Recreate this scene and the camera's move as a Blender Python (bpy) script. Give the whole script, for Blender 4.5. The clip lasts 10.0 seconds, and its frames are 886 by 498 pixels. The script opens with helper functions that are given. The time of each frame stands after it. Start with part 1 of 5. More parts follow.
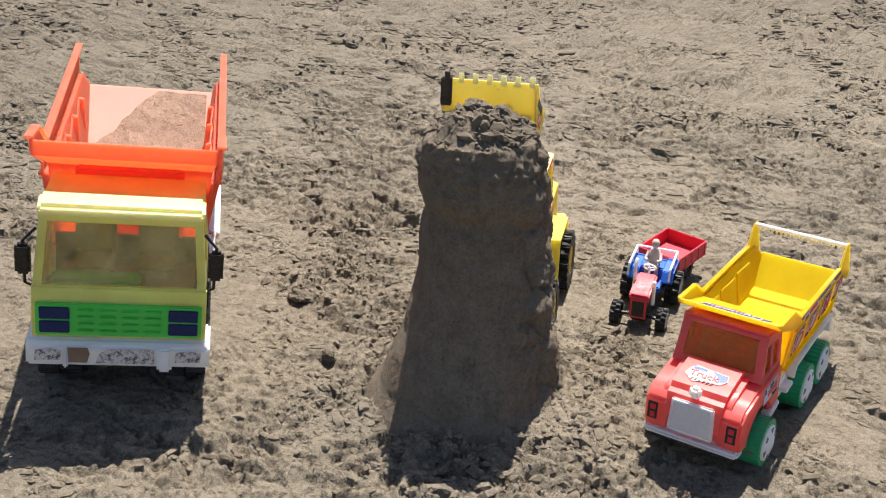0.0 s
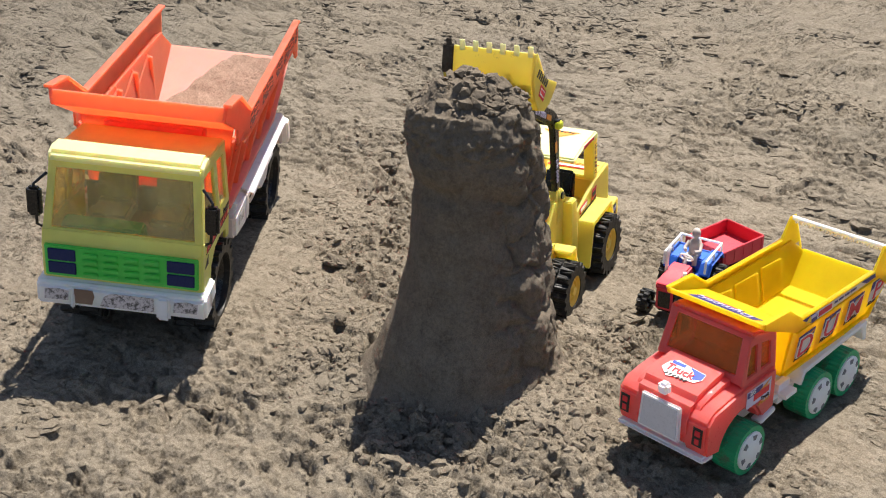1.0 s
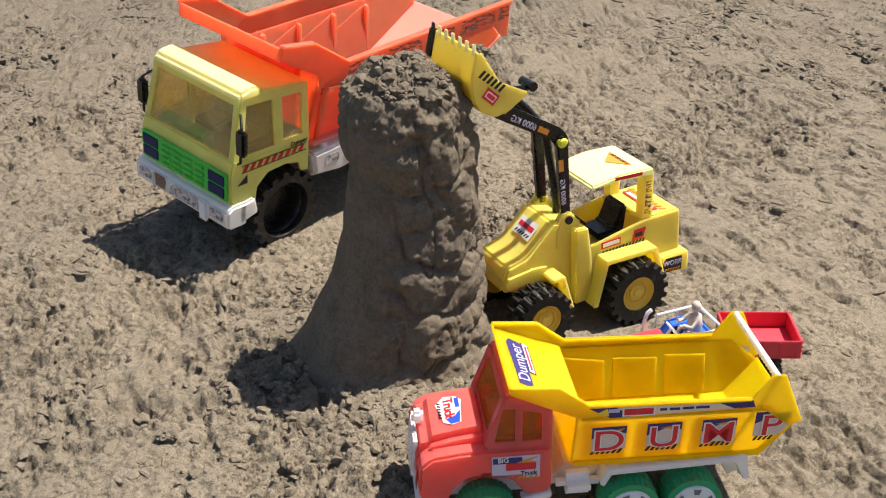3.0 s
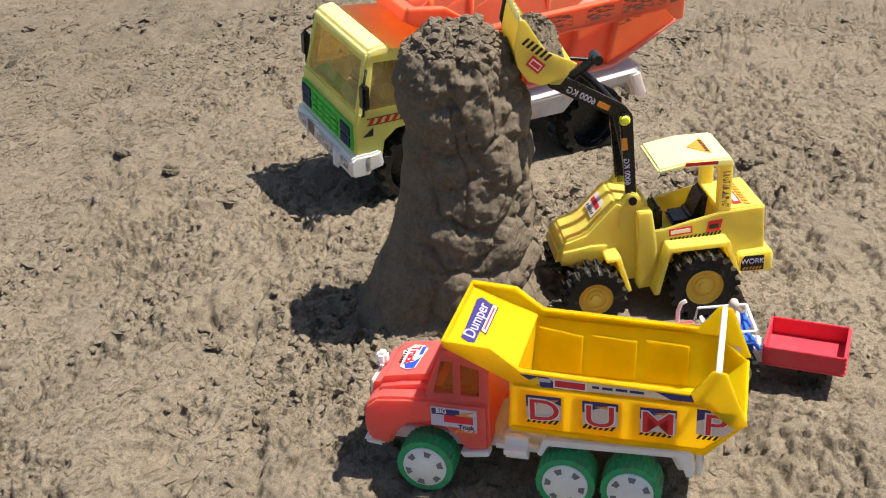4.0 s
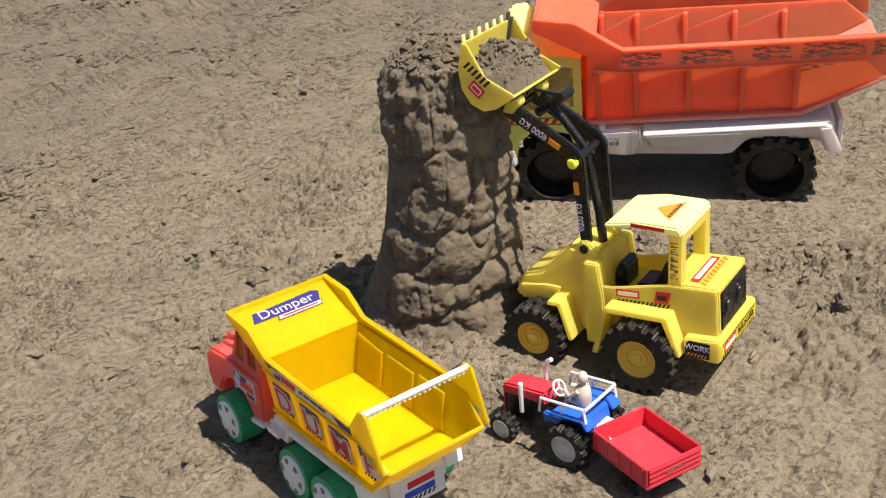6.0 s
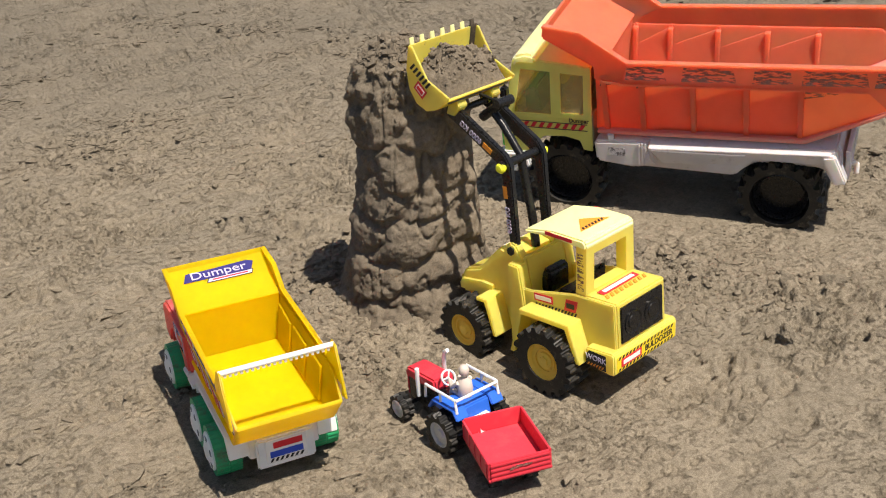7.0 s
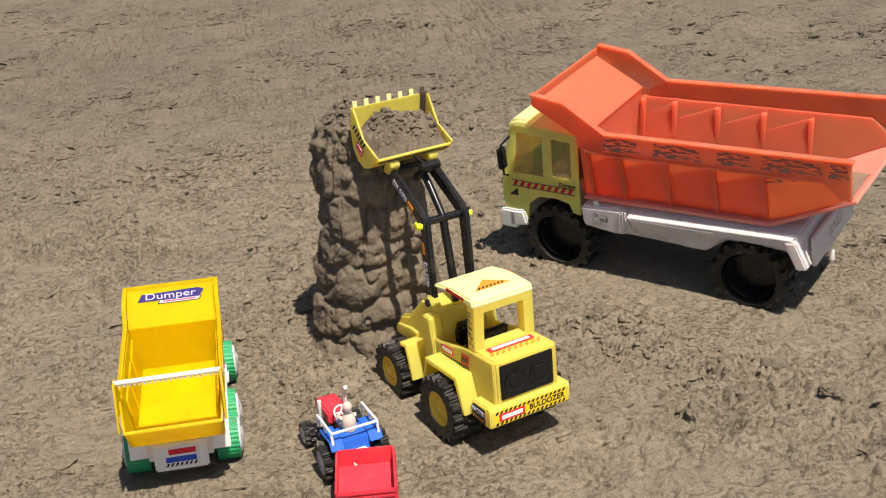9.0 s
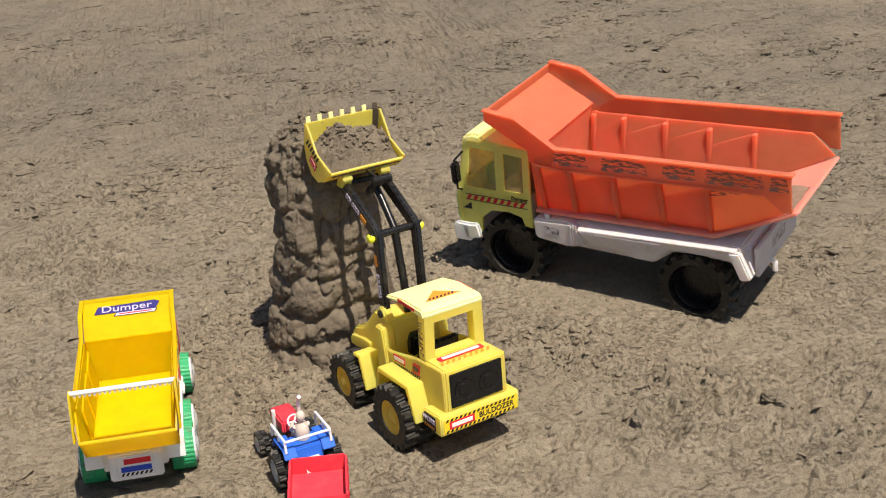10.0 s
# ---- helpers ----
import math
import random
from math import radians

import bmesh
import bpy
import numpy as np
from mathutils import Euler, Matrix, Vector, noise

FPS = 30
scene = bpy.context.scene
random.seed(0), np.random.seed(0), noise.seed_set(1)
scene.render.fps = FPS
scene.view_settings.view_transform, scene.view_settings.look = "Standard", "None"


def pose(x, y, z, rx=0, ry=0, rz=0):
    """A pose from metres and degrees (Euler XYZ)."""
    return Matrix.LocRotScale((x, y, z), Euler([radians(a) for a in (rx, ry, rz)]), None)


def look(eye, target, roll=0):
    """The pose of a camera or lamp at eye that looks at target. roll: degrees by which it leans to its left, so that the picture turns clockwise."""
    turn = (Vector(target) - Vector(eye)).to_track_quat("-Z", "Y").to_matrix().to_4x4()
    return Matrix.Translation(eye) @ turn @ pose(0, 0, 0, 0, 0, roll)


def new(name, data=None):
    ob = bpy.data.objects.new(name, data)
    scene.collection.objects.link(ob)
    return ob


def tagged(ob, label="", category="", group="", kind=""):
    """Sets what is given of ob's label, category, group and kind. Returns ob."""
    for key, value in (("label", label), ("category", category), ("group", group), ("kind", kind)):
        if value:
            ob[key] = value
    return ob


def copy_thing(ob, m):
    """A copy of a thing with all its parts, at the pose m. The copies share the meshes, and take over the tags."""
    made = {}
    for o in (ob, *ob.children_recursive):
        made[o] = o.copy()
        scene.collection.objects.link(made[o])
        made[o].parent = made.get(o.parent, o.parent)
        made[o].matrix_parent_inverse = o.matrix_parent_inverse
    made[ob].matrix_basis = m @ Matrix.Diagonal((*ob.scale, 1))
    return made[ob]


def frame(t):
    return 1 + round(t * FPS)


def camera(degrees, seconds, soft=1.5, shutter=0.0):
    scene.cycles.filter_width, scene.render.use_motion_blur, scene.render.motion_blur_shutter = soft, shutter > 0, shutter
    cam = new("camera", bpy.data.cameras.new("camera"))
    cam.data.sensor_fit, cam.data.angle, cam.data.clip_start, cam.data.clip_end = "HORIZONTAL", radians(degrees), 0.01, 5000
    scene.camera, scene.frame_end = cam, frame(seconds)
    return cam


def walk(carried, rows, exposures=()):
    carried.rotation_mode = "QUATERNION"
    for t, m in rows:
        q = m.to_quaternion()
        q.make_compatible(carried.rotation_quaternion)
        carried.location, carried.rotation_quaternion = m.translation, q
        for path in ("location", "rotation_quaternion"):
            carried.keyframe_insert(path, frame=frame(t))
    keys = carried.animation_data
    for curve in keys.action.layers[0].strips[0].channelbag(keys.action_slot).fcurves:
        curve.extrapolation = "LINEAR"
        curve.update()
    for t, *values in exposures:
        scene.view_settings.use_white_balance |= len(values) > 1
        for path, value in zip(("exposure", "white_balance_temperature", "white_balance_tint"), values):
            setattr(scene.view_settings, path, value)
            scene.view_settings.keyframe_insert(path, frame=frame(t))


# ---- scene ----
cam = camera(42.3, 10.0, soft=1.1)
PATH = [
    (0, (-0.006, -0.005, 0.756), (-1.023, 1.449, -0.167), 0.4),
    (0.5, (0.076, 0.077, 0.736), (-1.035, 1.43, -0.23), -0.6),
    (0.8, (0.138, 0.137, 0.726), (-1.128, 1.340, -0.208), -1.3),
    (1, (0.187, 0.185, 0.723), (-1.14, 1.353, -0.212), -1.9),
    (1.5, (0.327, 0.331, 0.732), (-1.18, 1.31, -0.147), -3.4),
    (2, (0.437, 0.481, 0.729), (-1.178, 1.236, -0.179), -3.5),
    (2.5, (0.459, 0.665, 0.715), (-1.248, 1.082, -0.24), -4.6),
    (2.7, (0.469, 0.757, 0.708), (-1.273, 1.055, -0.228), -2.7),
    (3.8, (0.521, 1.194, 0.666), (-1.215, 0.805, -0.246), -2.6),
    (4, (0.497, 1.257, 0.667), (-1.201, 0.718, -0.242), -3.1),
    (4.5, (0.434, 1.434, 0.675), (-1.128, 0.578, -0.234), -2.5),
    (5, (0.354, 1.644, 0.66), (-0.937, 0.399, -0.227), -4.1),
    (5.5, (0.222, 1.797, 0.65), (-0.949, 0.44, -0.238), -3.4),
    (6, (0.074, 1.916, 0.672), (-0.936, 0.43, -0.206), -5.3),
    (6.2, (0.019, 1.961, 0.678), (-0.914, 0.423, -0.196), -6.3),
    (7.3, (-0.25, 2.165, 0.69), (-0.762, 0.445, -0.193), -4.2),
    (7.5, (-0.306, 2.173, 0.694), (-0.713, 0.427, -0.194), -4.8),
    (8, (-0.41, 2.212, 0.705), (-0.748, 0.413, -0.101), -5.7),
    (8.3, (-0.446, 2.248, 0.722), (-0.712, 0.429, -0.066), -6.1),
    (8.5, (-0.455, 2.275, 0.715), (-0.663, 0.457, -0.092), -6.1),
    (9, (-0.493, 2.32, 0.724), (-0.762, 0.503, -0.065), -4.4),
    (9.5, (-0.509, 2.341, 0.731), (-0.858, 0.528, -0.037), -4.2),
    (10, (-0.506, 2.353, 0.73), (-0.835, 0.536, -0.037), -3.9),
]
walk(cam, [(t, look(eye, target, roll)) for t, eye, target, roll in PATH],
     exposures=[(0.0, 0.96, 6430, 12), (1.5, 0.92, 6550, 12), (2.5, 0.92, 6700, 12), (4.5, 0.82, 6850, 12), (6.0, 0.66, 6950, 12), (7.5, 0.58, 7000, 12), (10.0, 0.50, 7050, 12)])

# ---- sky and sun ----
SUN = Vector((-0.17, 0.46, 1.0)).normalized()
world = bpy.data.worlds.new("sky")
scene.world = world
world.use_nodes = True
sky = world.node_tree.nodes.new("ShaderNodeTexSky")
sky.sky_type = "NISHITA"
sky.sun_disc = False
sky.sun_elevation = math.asin(SUN.z)
sky.sun_rotation = math.atan2(SUN.x, SUN.y)
background = world.node_tree.nodes["Background"]
background.inputs["Strength"].default_value = 0.066
world.node_tree.links.new(sky.outputs[0], background.inputs["Color"])
sun = new("sun", bpy.data.lights.new("sun", "SUN"))
sun.data.energy = 4.9
sun.data.angle = radians(0.55)
sun.data.color = (1.0, 0.945, 0.85)
sun.matrix_world = look(SUN * 10, (0, 0, 0))

# ---- materials ----
def material(name):
    mat = bpy.data.materials.new(name)
    mat.use_nodes = True
    tree = mat.node_tree
    return mat, tree.nodes, tree.links, tree.nodes["Principled BSDF"]


def noise_node(nodes, links, scale, detail=5.0, rough=0.6, space="Object"):
    co = nodes.new("ShaderNodeTexCoord")
    tex = nodes.new("ShaderNodeTexNoise")
    tex.inputs["Scale"].default_value = scale
    tex.inputs["Detail"].default_value = detail
    tex.inputs["Roughness"].default_value = rough
    links.new(co.outputs[space], tex.inputs["Vector"])
    return tex


def ramp_node(nodes, links, source, stops):
    ramp = nodes.new("ShaderNodeValToRGB")
    els = ramp.color_ramp.elements
    while len(els) < len(stops):
        els.new(0.5)
    for el, (at, col) in zip(els, stops):
        el.position = at
        el.color = (*col, 1) if len(col) == 3 else col
    links.new(source, ramp.inputs[0])
    return ramp


def mix_node(nodes, links, fac, a, b):
    mix = nodes.new("ShaderNodeMix")
    mix.data_type = "RGBA"
    for sock, val in ((mix.inputs[0], fac), (mix.inputs[6], a), (mix.inputs[7], b)):
        if isinstance(val, bpy.types.NodeSocket):
            links.new(val, sock)
        else:
            sock.default_value = val if isinstance(val, float) else (*val, 1)
    return mix


def bump_node(nodes, links, height, strength, distance, under=None):
    bump = nodes.new("ShaderNodeBump")
    bump.inputs["Strength"].default_value = strength
    bump.inputs["Distance"].default_value = distance
    links.new(height, bump.inputs["Height"])
    if under:
        links.new(under.outputs[0], bump.inputs["Normal"])
    return bump


DUST = (0.30, 0.25, 0.19)


def plastic(name, rgb, rough=0.38, dust=0.25, glow=0.0, grime=0.0, scale=55.0, spread=0.6, mud=(0.10, 0.085, 0.065)):
    """Moulded toy plastic, a little scuffed and dusty; glow: how much light passes through the thin wall."""
    mat, nodes, links, bsdf = material(name)
    big = noise_node(nodes, links, scale * 0.35, 6, 0.65)
    fine = noise_node(nodes, links, scale * 6, 4, 0.6)
    tone = ramp_node(nodes, links, big.outputs[0], [(0.3, tuple(c * 0.88 for c in rgb)), (0.7, tuple(min(1, c * 1.05) for c in rgb))])
    mask = ramp_node(nodes, links, big.outputs[0], [(0.5, (0, 0, 0)), (0.78, (dust, dust, dust))])
    col = mix_node(nodes, links, mask.outputs[0], tone.outputs[0], DUST)
    out = col.outputs[2]
    if grime:
        spots = noise_node(nodes, links, scale * 1.1, 8, 0.75)
        gm = ramp_node(nodes, links, spots.outputs[0], [(spread, (0, 0, 0)), (spread + 0.12, (grime, grime, grime))])
        out = mix_node(nodes, links, gm.outputs[0], out, mud).outputs[2]
    links.new(out, bsdf.inputs["Base Color"])
    rr = ramp_node(nodes, links, fine.outputs[0], [(0.3, (rough - 0.06,) * 3), (0.7, (rough + 0.16,) * 3)])
    links.new(rr.outputs[0], bsdf.inputs["Roughness"])
    bump = bump_node(nodes, links, fine.outputs[0], 0.12, 0.0006)
    links.new(bump.outputs[0], bsdf.inputs["Normal"])
    bsdf.inputs["Specular IOR Level"].default_value = 0.4
    if glow:
        bsdf.inputs["Subsurface Weight"].default_value = min(1.0, glow * 1.2)
        bsdf.inputs["Subsurface Radius"].default_value = (1.0, 0.55, 0.3)
        bsdf.inputs["Subsurface Scale"].default_value = 0.035
        thin = nodes.new("ShaderNodeBsdfTranslucent")
        links.new(out, thin.inputs["Color"])
        mix = nodes.new("ShaderNodeMixShader")
        mix.inputs[0].default_value = glow
        links.new(bsdf.outputs[0], mix.inputs[1])
        links.new(thin.outputs[0], mix.inputs[2])
        links.new(mix.outputs[0], nodes["Material Output"].inputs[0])
    return mat


def pane(name, rgb, clear, dust):
    """A thin clear plastic window under a film of dust."""
    mat, nodes, links, bsdf = material(name)
    film = noise_node(nodes, links, 30, 6, 0.7)
    fac = ramp_node(nodes, links, film.outputs[0], [(0.35, (dust,) * 3), (0.75, (min(1, dust + 0.3),) * 3)])
    seen = nodes.new("ShaderNodeBsdfTransparent")
    seen.inputs[0].default_value = (*rgb, 1)
    bsdf.inputs["Base Color"].default_value = (*clear, 1)
    bsdf.inputs["Roughness"].default_value = 0.25
    mix = nodes.new("ShaderNodeMixShader")
    links.new(fac.outputs[0], mix.inputs[0])
    links.new(seen.outputs[0], mix.inputs[1])
    links.new(bsdf.outputs[0], mix.inputs[2])
    links.new(mix.outputs[0], nodes["Material Output"].inputs[0])
    return mat


def sand(name, dark, mid, light, scale=1.0, relief=1.0, darken_far=0.0):
    """Dried silty sand: broad damp and dry patches, fine grain, streaks, pits and flakes; the last argument darkens it
    with distance from the toys.
    """
    mat, nodes, links, bsdf = material(name)
    wide = noise_node(nodes, links, 2.6 * scale, 6, 0.6)
    patch = noise_node(nodes, links, 22 * scale, 10, 0.78)
    grain = noise_node(nodes, links, 620 * scale, 4, 0.75)
    crumb = noise_node(nodes, links, 150 * scale, 6, 0.7)
    flake = noise_node(nodes, links, 40 * scale, 8, 0.68)
    tint = [ramp_node(nodes, links, wide.outputs[0], [(0.35, (0.88, 0.885, 0.89)), (0.65, (1.09, 1.07, 1.05))]),
            ramp_node(nodes, links, grain.outputs[0], [(0.32, (0.66, 0.65, 0.63)), (0.68, (1.30, 1.30, 1.30))]),
            ramp_node(nodes, links, crumb.outputs[0], [(0.34, (0.80, 0.79, 0.78)), (0.52, (1.0, 1.0, 1.0)), (0.7, (1.10, 1.10, 1.10))])]
    out = ramp_node(nodes, links, patch.outputs[0], [(0.3, dark), (0.5, mid), (0.72, light)]).outputs[0]
    if darken_far:
        # base colour gets darker away from the toys, with a ragged edge
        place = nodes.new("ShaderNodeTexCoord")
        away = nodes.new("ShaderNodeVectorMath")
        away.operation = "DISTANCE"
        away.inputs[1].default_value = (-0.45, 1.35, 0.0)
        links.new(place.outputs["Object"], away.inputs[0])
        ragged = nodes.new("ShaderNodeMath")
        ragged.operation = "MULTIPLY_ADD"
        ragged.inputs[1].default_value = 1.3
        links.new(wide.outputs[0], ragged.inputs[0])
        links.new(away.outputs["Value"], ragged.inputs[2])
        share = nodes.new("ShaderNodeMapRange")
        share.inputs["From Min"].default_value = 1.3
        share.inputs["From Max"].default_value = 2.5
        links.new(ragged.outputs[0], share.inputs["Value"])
        tint.append(ramp_node(nodes, links, share.outputs[0], [(0.0, (1, 1, 1)), (1.0, (1 - darken_far, 1 - darken_far * 0.97, 1 - darken_far * 0.9))]))
    for factor in tint:
        mul = nodes.new("ShaderNodeMix")
        mul.data_type, mul.blend_type = "RGBA", "MULTIPLY"
        mul.inputs[0].default_value = 1.0
        links.new(out, mul.inputs[6])
        links.new(factor.outputs[0], mul.inputs[7])
        out = mul.outputs[2]
    links.new(out, bsdf.inputs["Base Color"])
    bsdf.inputs["Roughness"].default_value = 0.95
    bsdf.inputs["Specular IOR Level"].default_value = 0.12
    # broken crust and crumbs come in patches between smooth dried skin
    spread = noise_node(nodes, links, 6.5 * scale, 4, 0.6)
    where = ramp_node(nodes, links, spread.outputs[0], [(0.42, (0.12, 0.12, 0.12)), (0.66, (1, 1, 1))])
    white = (1.0, 1.0, 1.0)
    shelf = ramp_node(nodes, links, flake.outputs[0], [(0.37, (0, 0, 0)), (0.42, (0.85, 0.85, 0.85)), (0.75, (1, 1, 1))])
    shelf = mix_node(nodes, links, where.outputs[0], white, shelf.outputs[0])
    b0 = bump_node(nodes, links, shelf.outputs[2], 1.0 * relief, 0.012)
    chips = ramp_node(nodes, links, crumb.outputs[0], [(0.36, (0, 0, 0)), (0.46, (0.75, 0.75, 0.75)), (0.75, (1, 1, 1))])
    chips = mix_node(nodes, links, where.outputs[0], crumb.outputs[0], chips.outputs[0])
    b1 = bump_node(nodes, links, chips.outputs[2], 0.9 * relief, 0.005, b0)
    b2 = bump_node(nodes, links, grain.outputs[0], 0.6 * relief, 0.002, b1)
    links.new(b2.outputs[0], bsdf.inputs["Normal"])
    return mat


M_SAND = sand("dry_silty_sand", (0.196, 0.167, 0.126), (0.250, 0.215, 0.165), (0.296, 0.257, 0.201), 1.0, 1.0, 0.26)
M_DAMP = sand("packed_damp_sand", (0.128, 0.106, 0.082), (0.172, 0.144, 0.111), (0.215, 0.183, 0.143), 1.7, 0.5)
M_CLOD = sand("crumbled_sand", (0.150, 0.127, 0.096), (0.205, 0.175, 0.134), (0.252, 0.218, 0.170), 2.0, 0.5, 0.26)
M_ORANGE = plastic("orange_plastic", (1.0, 0.315, 0.185), 0.42, 0.04, 0.6)
M_ORANGE_DUSTY = plastic("dusty_orange_plastic", (1.0, 0.34, 0.27), 0.6, 0.4, 0.3)
M_CAB = plastic("lemon_plastic", (1.0, 0.93, 0.25), 0.35, 0.03, 0.3)
M_GREEN = plastic("green_plastic", (0.10, 0.80, 0.12), 0.35, 0.1, 0.3)
M_NAVY = plastic("navy_sticker", (0.003, 0.014, 0.085), 0.6, 0.0)
M_WHITE = plastic("white_plastic", (0.96, 0.95, 0.95), 0.4, 0.06, 0.22)
M_GREY_WHITE = plastic("scuffed_white_plastic", (0.90, 0.83, 0.82), 0.45, 0.3, 0.3, 0.35, 55, 0.56, (0.32, 0.26, 0.20))
M_YELLOW = plastic("dump_yellow_plastic", (1.0, 0.745, 0.012), 0.33, 0.0, 0.5)
M_LOADER = plastic("loader_yellow_plastic", (1.0, 0.82, 0.17), 0.38, 0.06, 0.4)
M_LOADER_PALE = plastic("pale_yellow_plastic", (1.0, 0.95, 0.45), 0.4, 0.1, 0.2)
M_RED = plastic("red_plastic", (1.0, 0.185, 0.165), 0.3, 0.02, 0.42)
M_CRIMSON = plastic("crimson_plastic", (0.66, 0.04, 0.065), 0.45, 0.25)
M_BLUE = plastic("blue_plastic", (0.02, 0.13, 0.62), 0.38, 0.2)
M_TYRE = plastic("black_rubber", (0.008, 0.008, 0.008), 0.5, 0.08, 0, 0.7, 90, 0.55, (0.13, 0.108, 0.082))
M_TYRE_CLEAN = plastic("black_plastic", (0.008, 0.008, 0.009), 0.25, 0.02)
M_TYRE_GREEN = plastic("green_tyre_plastic", (0.010, 0.33, 0.13), 0.45, 0.1, 0, 0.7, 60, 0.5, (0.09, 0.085, 0.06))
M_RIM_YELLOW = plastic("yellow_rim_plastic", (0.95, 0.66, 0.10), 0.42, 0.15)
M_SEAT = plastic("grey_green_plastic", (0.30, 0.32, 0.22), 0.5, 0.3)
M_TEAL = plastic("teal_plastic", (0.08, 0.45, 0.26), 0.45, 0.2)
M_FIGURE = plastic("pale_figure_plastic", (0.55, 0.47, 0.42), 0.5, 0.3)
M_PAPER = plastic("white_sticker", (0.82, 0.80, 0.78), 0.35, 0.1)
M_INK = plastic("black_ink", (0.012, 0.012, 0.014), 0.4, 0.1)
M_INK_RED = plastic("red_ink", (0.68, 0.02, 0.035), 0.4, 0.08)
M_INK_BLUE = plastic("blue_ink", (0.02, 0.07, 0.50), 0.4, 0.1)
M_INK_NAVY = plastic("indigo_ink", (0.03, 0.025, 0.16), 0.4, 0.1)
M_INK_ORANGE = plastic("orange_ink", (0.75, 0.28, 0.03), 0.4, 0.1)
M_INK_YELLOW = plastic("yellow_ink", (0.85, 0.62, 0.03), 0.4, 0.1)
M_INK_SKY = plastic("pale_lilac_ink", (0.55, 0.50, 0.66), 0.4, 0.1)


def torn(name, rgb, scale, cover):
    """What is left of a rubbed-off sticker: scraps of film, with gaps between."""
    mat, nodes, links, bsdf = material(name)
    rip = noise_node(nodes, links, scale, 8, 0.7)
    drawn = nodes.new("ShaderNodeMapping")
    drawn.inputs["Scale"].default_value = (0.22, 1.0, 1.0)
    links.new(rip.inputs["Vector"].links[0].from_socket, drawn.inputs["Vector"])
    links.new(drawn.outputs[0], rip.inputs["Vector"])
    tone = ramp_node(nodes, links, noise_node(nodes, links, scale * 2.2, 6, 0.7).outputs[0], [(0.4, rgb), (0.6, tuple(c * 2.6 for c in rgb))])
    links.new(tone.outputs[0], bsdf.inputs["Base Color"])
    bsdf.inputs["Roughness"].default_value = 0.55
    hole = ramp_node(nodes, links, rip.outputs[0], [(cover - 0.03, (0, 0, 0)), (cover + 0.03, (1, 1, 1))])
    gap = nodes.new("ShaderNodeBsdfTransparent")
    mix = nodes.new("ShaderNodeMixShader")
    links.new(hole.outputs[0], mix.inputs[0])
    links.new(bsdf.outputs[0], mix.inputs[1])
    links.new(gap.outputs[0], mix.inputs[2])
    links.new(mix.outputs[0], nodes["Material Output"].inputs[0])
    return mat


M_BUCKET = plastic("scuffed_bucket_plastic", (1.0, 0.80, 0.15), 0.45, 0.15, 0.4, 0.75, 55)
M_WORN = torn("worn_dark_sticker", (0.12, 0.06, 0.05), 260, 0.47)
M_BED_DUST = sand("pinkish_bed_dust", (0.28, 0.20, 0.15), (0.40, 0.28, 0.21), (0.50, 0.35, 0.27), 3.0, 0.6)
M_FOIL = plastic("silver_sticker", (0.62, 0.58, 0.60), 0.3, 0.2, 0, 0.95, 130, 0.47, (0.05, 0.045, 0.045))
# cab lemon made paler: the sun's glare on the roof lip, as colour
M_BROW = plastic("glare_lemon_plastic", (1.0, 0.96, 0.50), 0.35, 0.05, 0.4)
M_MUD = sand("dark_wet_mud", (0.05, 0.042, 0.032), (0.085, 0.07, 0.053), (0.12, 0.10, 0.078), 3.0, 0.5)
M_BLUSH = plastic("blush_sticker", (0.70, 0.58, 0.54), 0.35, 0.1)
M_CREAM = plastic("cream_sticker", (0.80, 0.64, 0.46), 0.35, 0.1)
M_SLOT = plastic("grey_slot_plastic", (0.16, 0.17, 0.19), 0.5, 0.1)
M_LAMP = plastic("lime_lens", (0.80, 0.85, 0.05), 0.3, 0.05)
M_PANE = pane("windscreen_plastic", (1.0, 0.90, 0.58), (0.75, 0.63, 0.32), 0.12)
M_PANE_RED = pane("red_window_plastic", (0.90, 0.62, 0.24), (0.55, 0.20, 0.04), 0.2)


# ---- shapes ----
def part(name, bm, mat, parent=None, label="", smooth=40):
    mesh = bpy.data.meshes.new(name)
    bmesh.ops.recalc_face_normals(bm, faces=bm.faces)
    bm.to_mesh(mesh)
    bm.free()
    mesh.materials.append(mat)
    if smooth:
        mesh.polygons.foreach_set("use_smooth", [True] * len(mesh.polygons))
        mesh.set_sharp_from_angle(angle=radians(smooth))
    ob = new(name, mesh)
    ob.parent = parent
    if label:
        tagged(ob, label)
    return ob


def again(ob, m, parent=None):
    """One more object on the same mesh, with its children."""
    return_ob = copy_thing(ob, m)
    if parent:
        return_ob.parent = parent
    return return_ob


def thing(name, m, label, category, group=""):
    ob = new(name)
    ob.empty_display_size = 0.02
    ob.matrix_world = m
    return tagged(ob, label, category, group)


def soften(bm, geom, width, segments=2):
    if width:
        edges = list({e for f in geom for e in f.edges})
        bmesh.ops.bevel(bm, geom=edges, offset=width, segments=segments, affect="EDGES", clamp_overlap=True)


def box(x0, x1, y0, y1, z0, z1, bevel=0.0015, bm=None):
    bm = bm or bmesh.new()
    vs = [bm.verts.new((x, y, z)) for x in (x0, x1) for y in (y0, y1) for z in (z0, z1)]
    faces = [bm.faces.new([vs[i] for i in q]) for q in ((0, 1, 3, 2), (4, 6, 7, 5), (0, 4, 5, 1), (2, 3, 7, 6), (0, 2, 6, 4), (1, 5, 7, 3))]
    soften(bm, faces, bevel)
    return bm


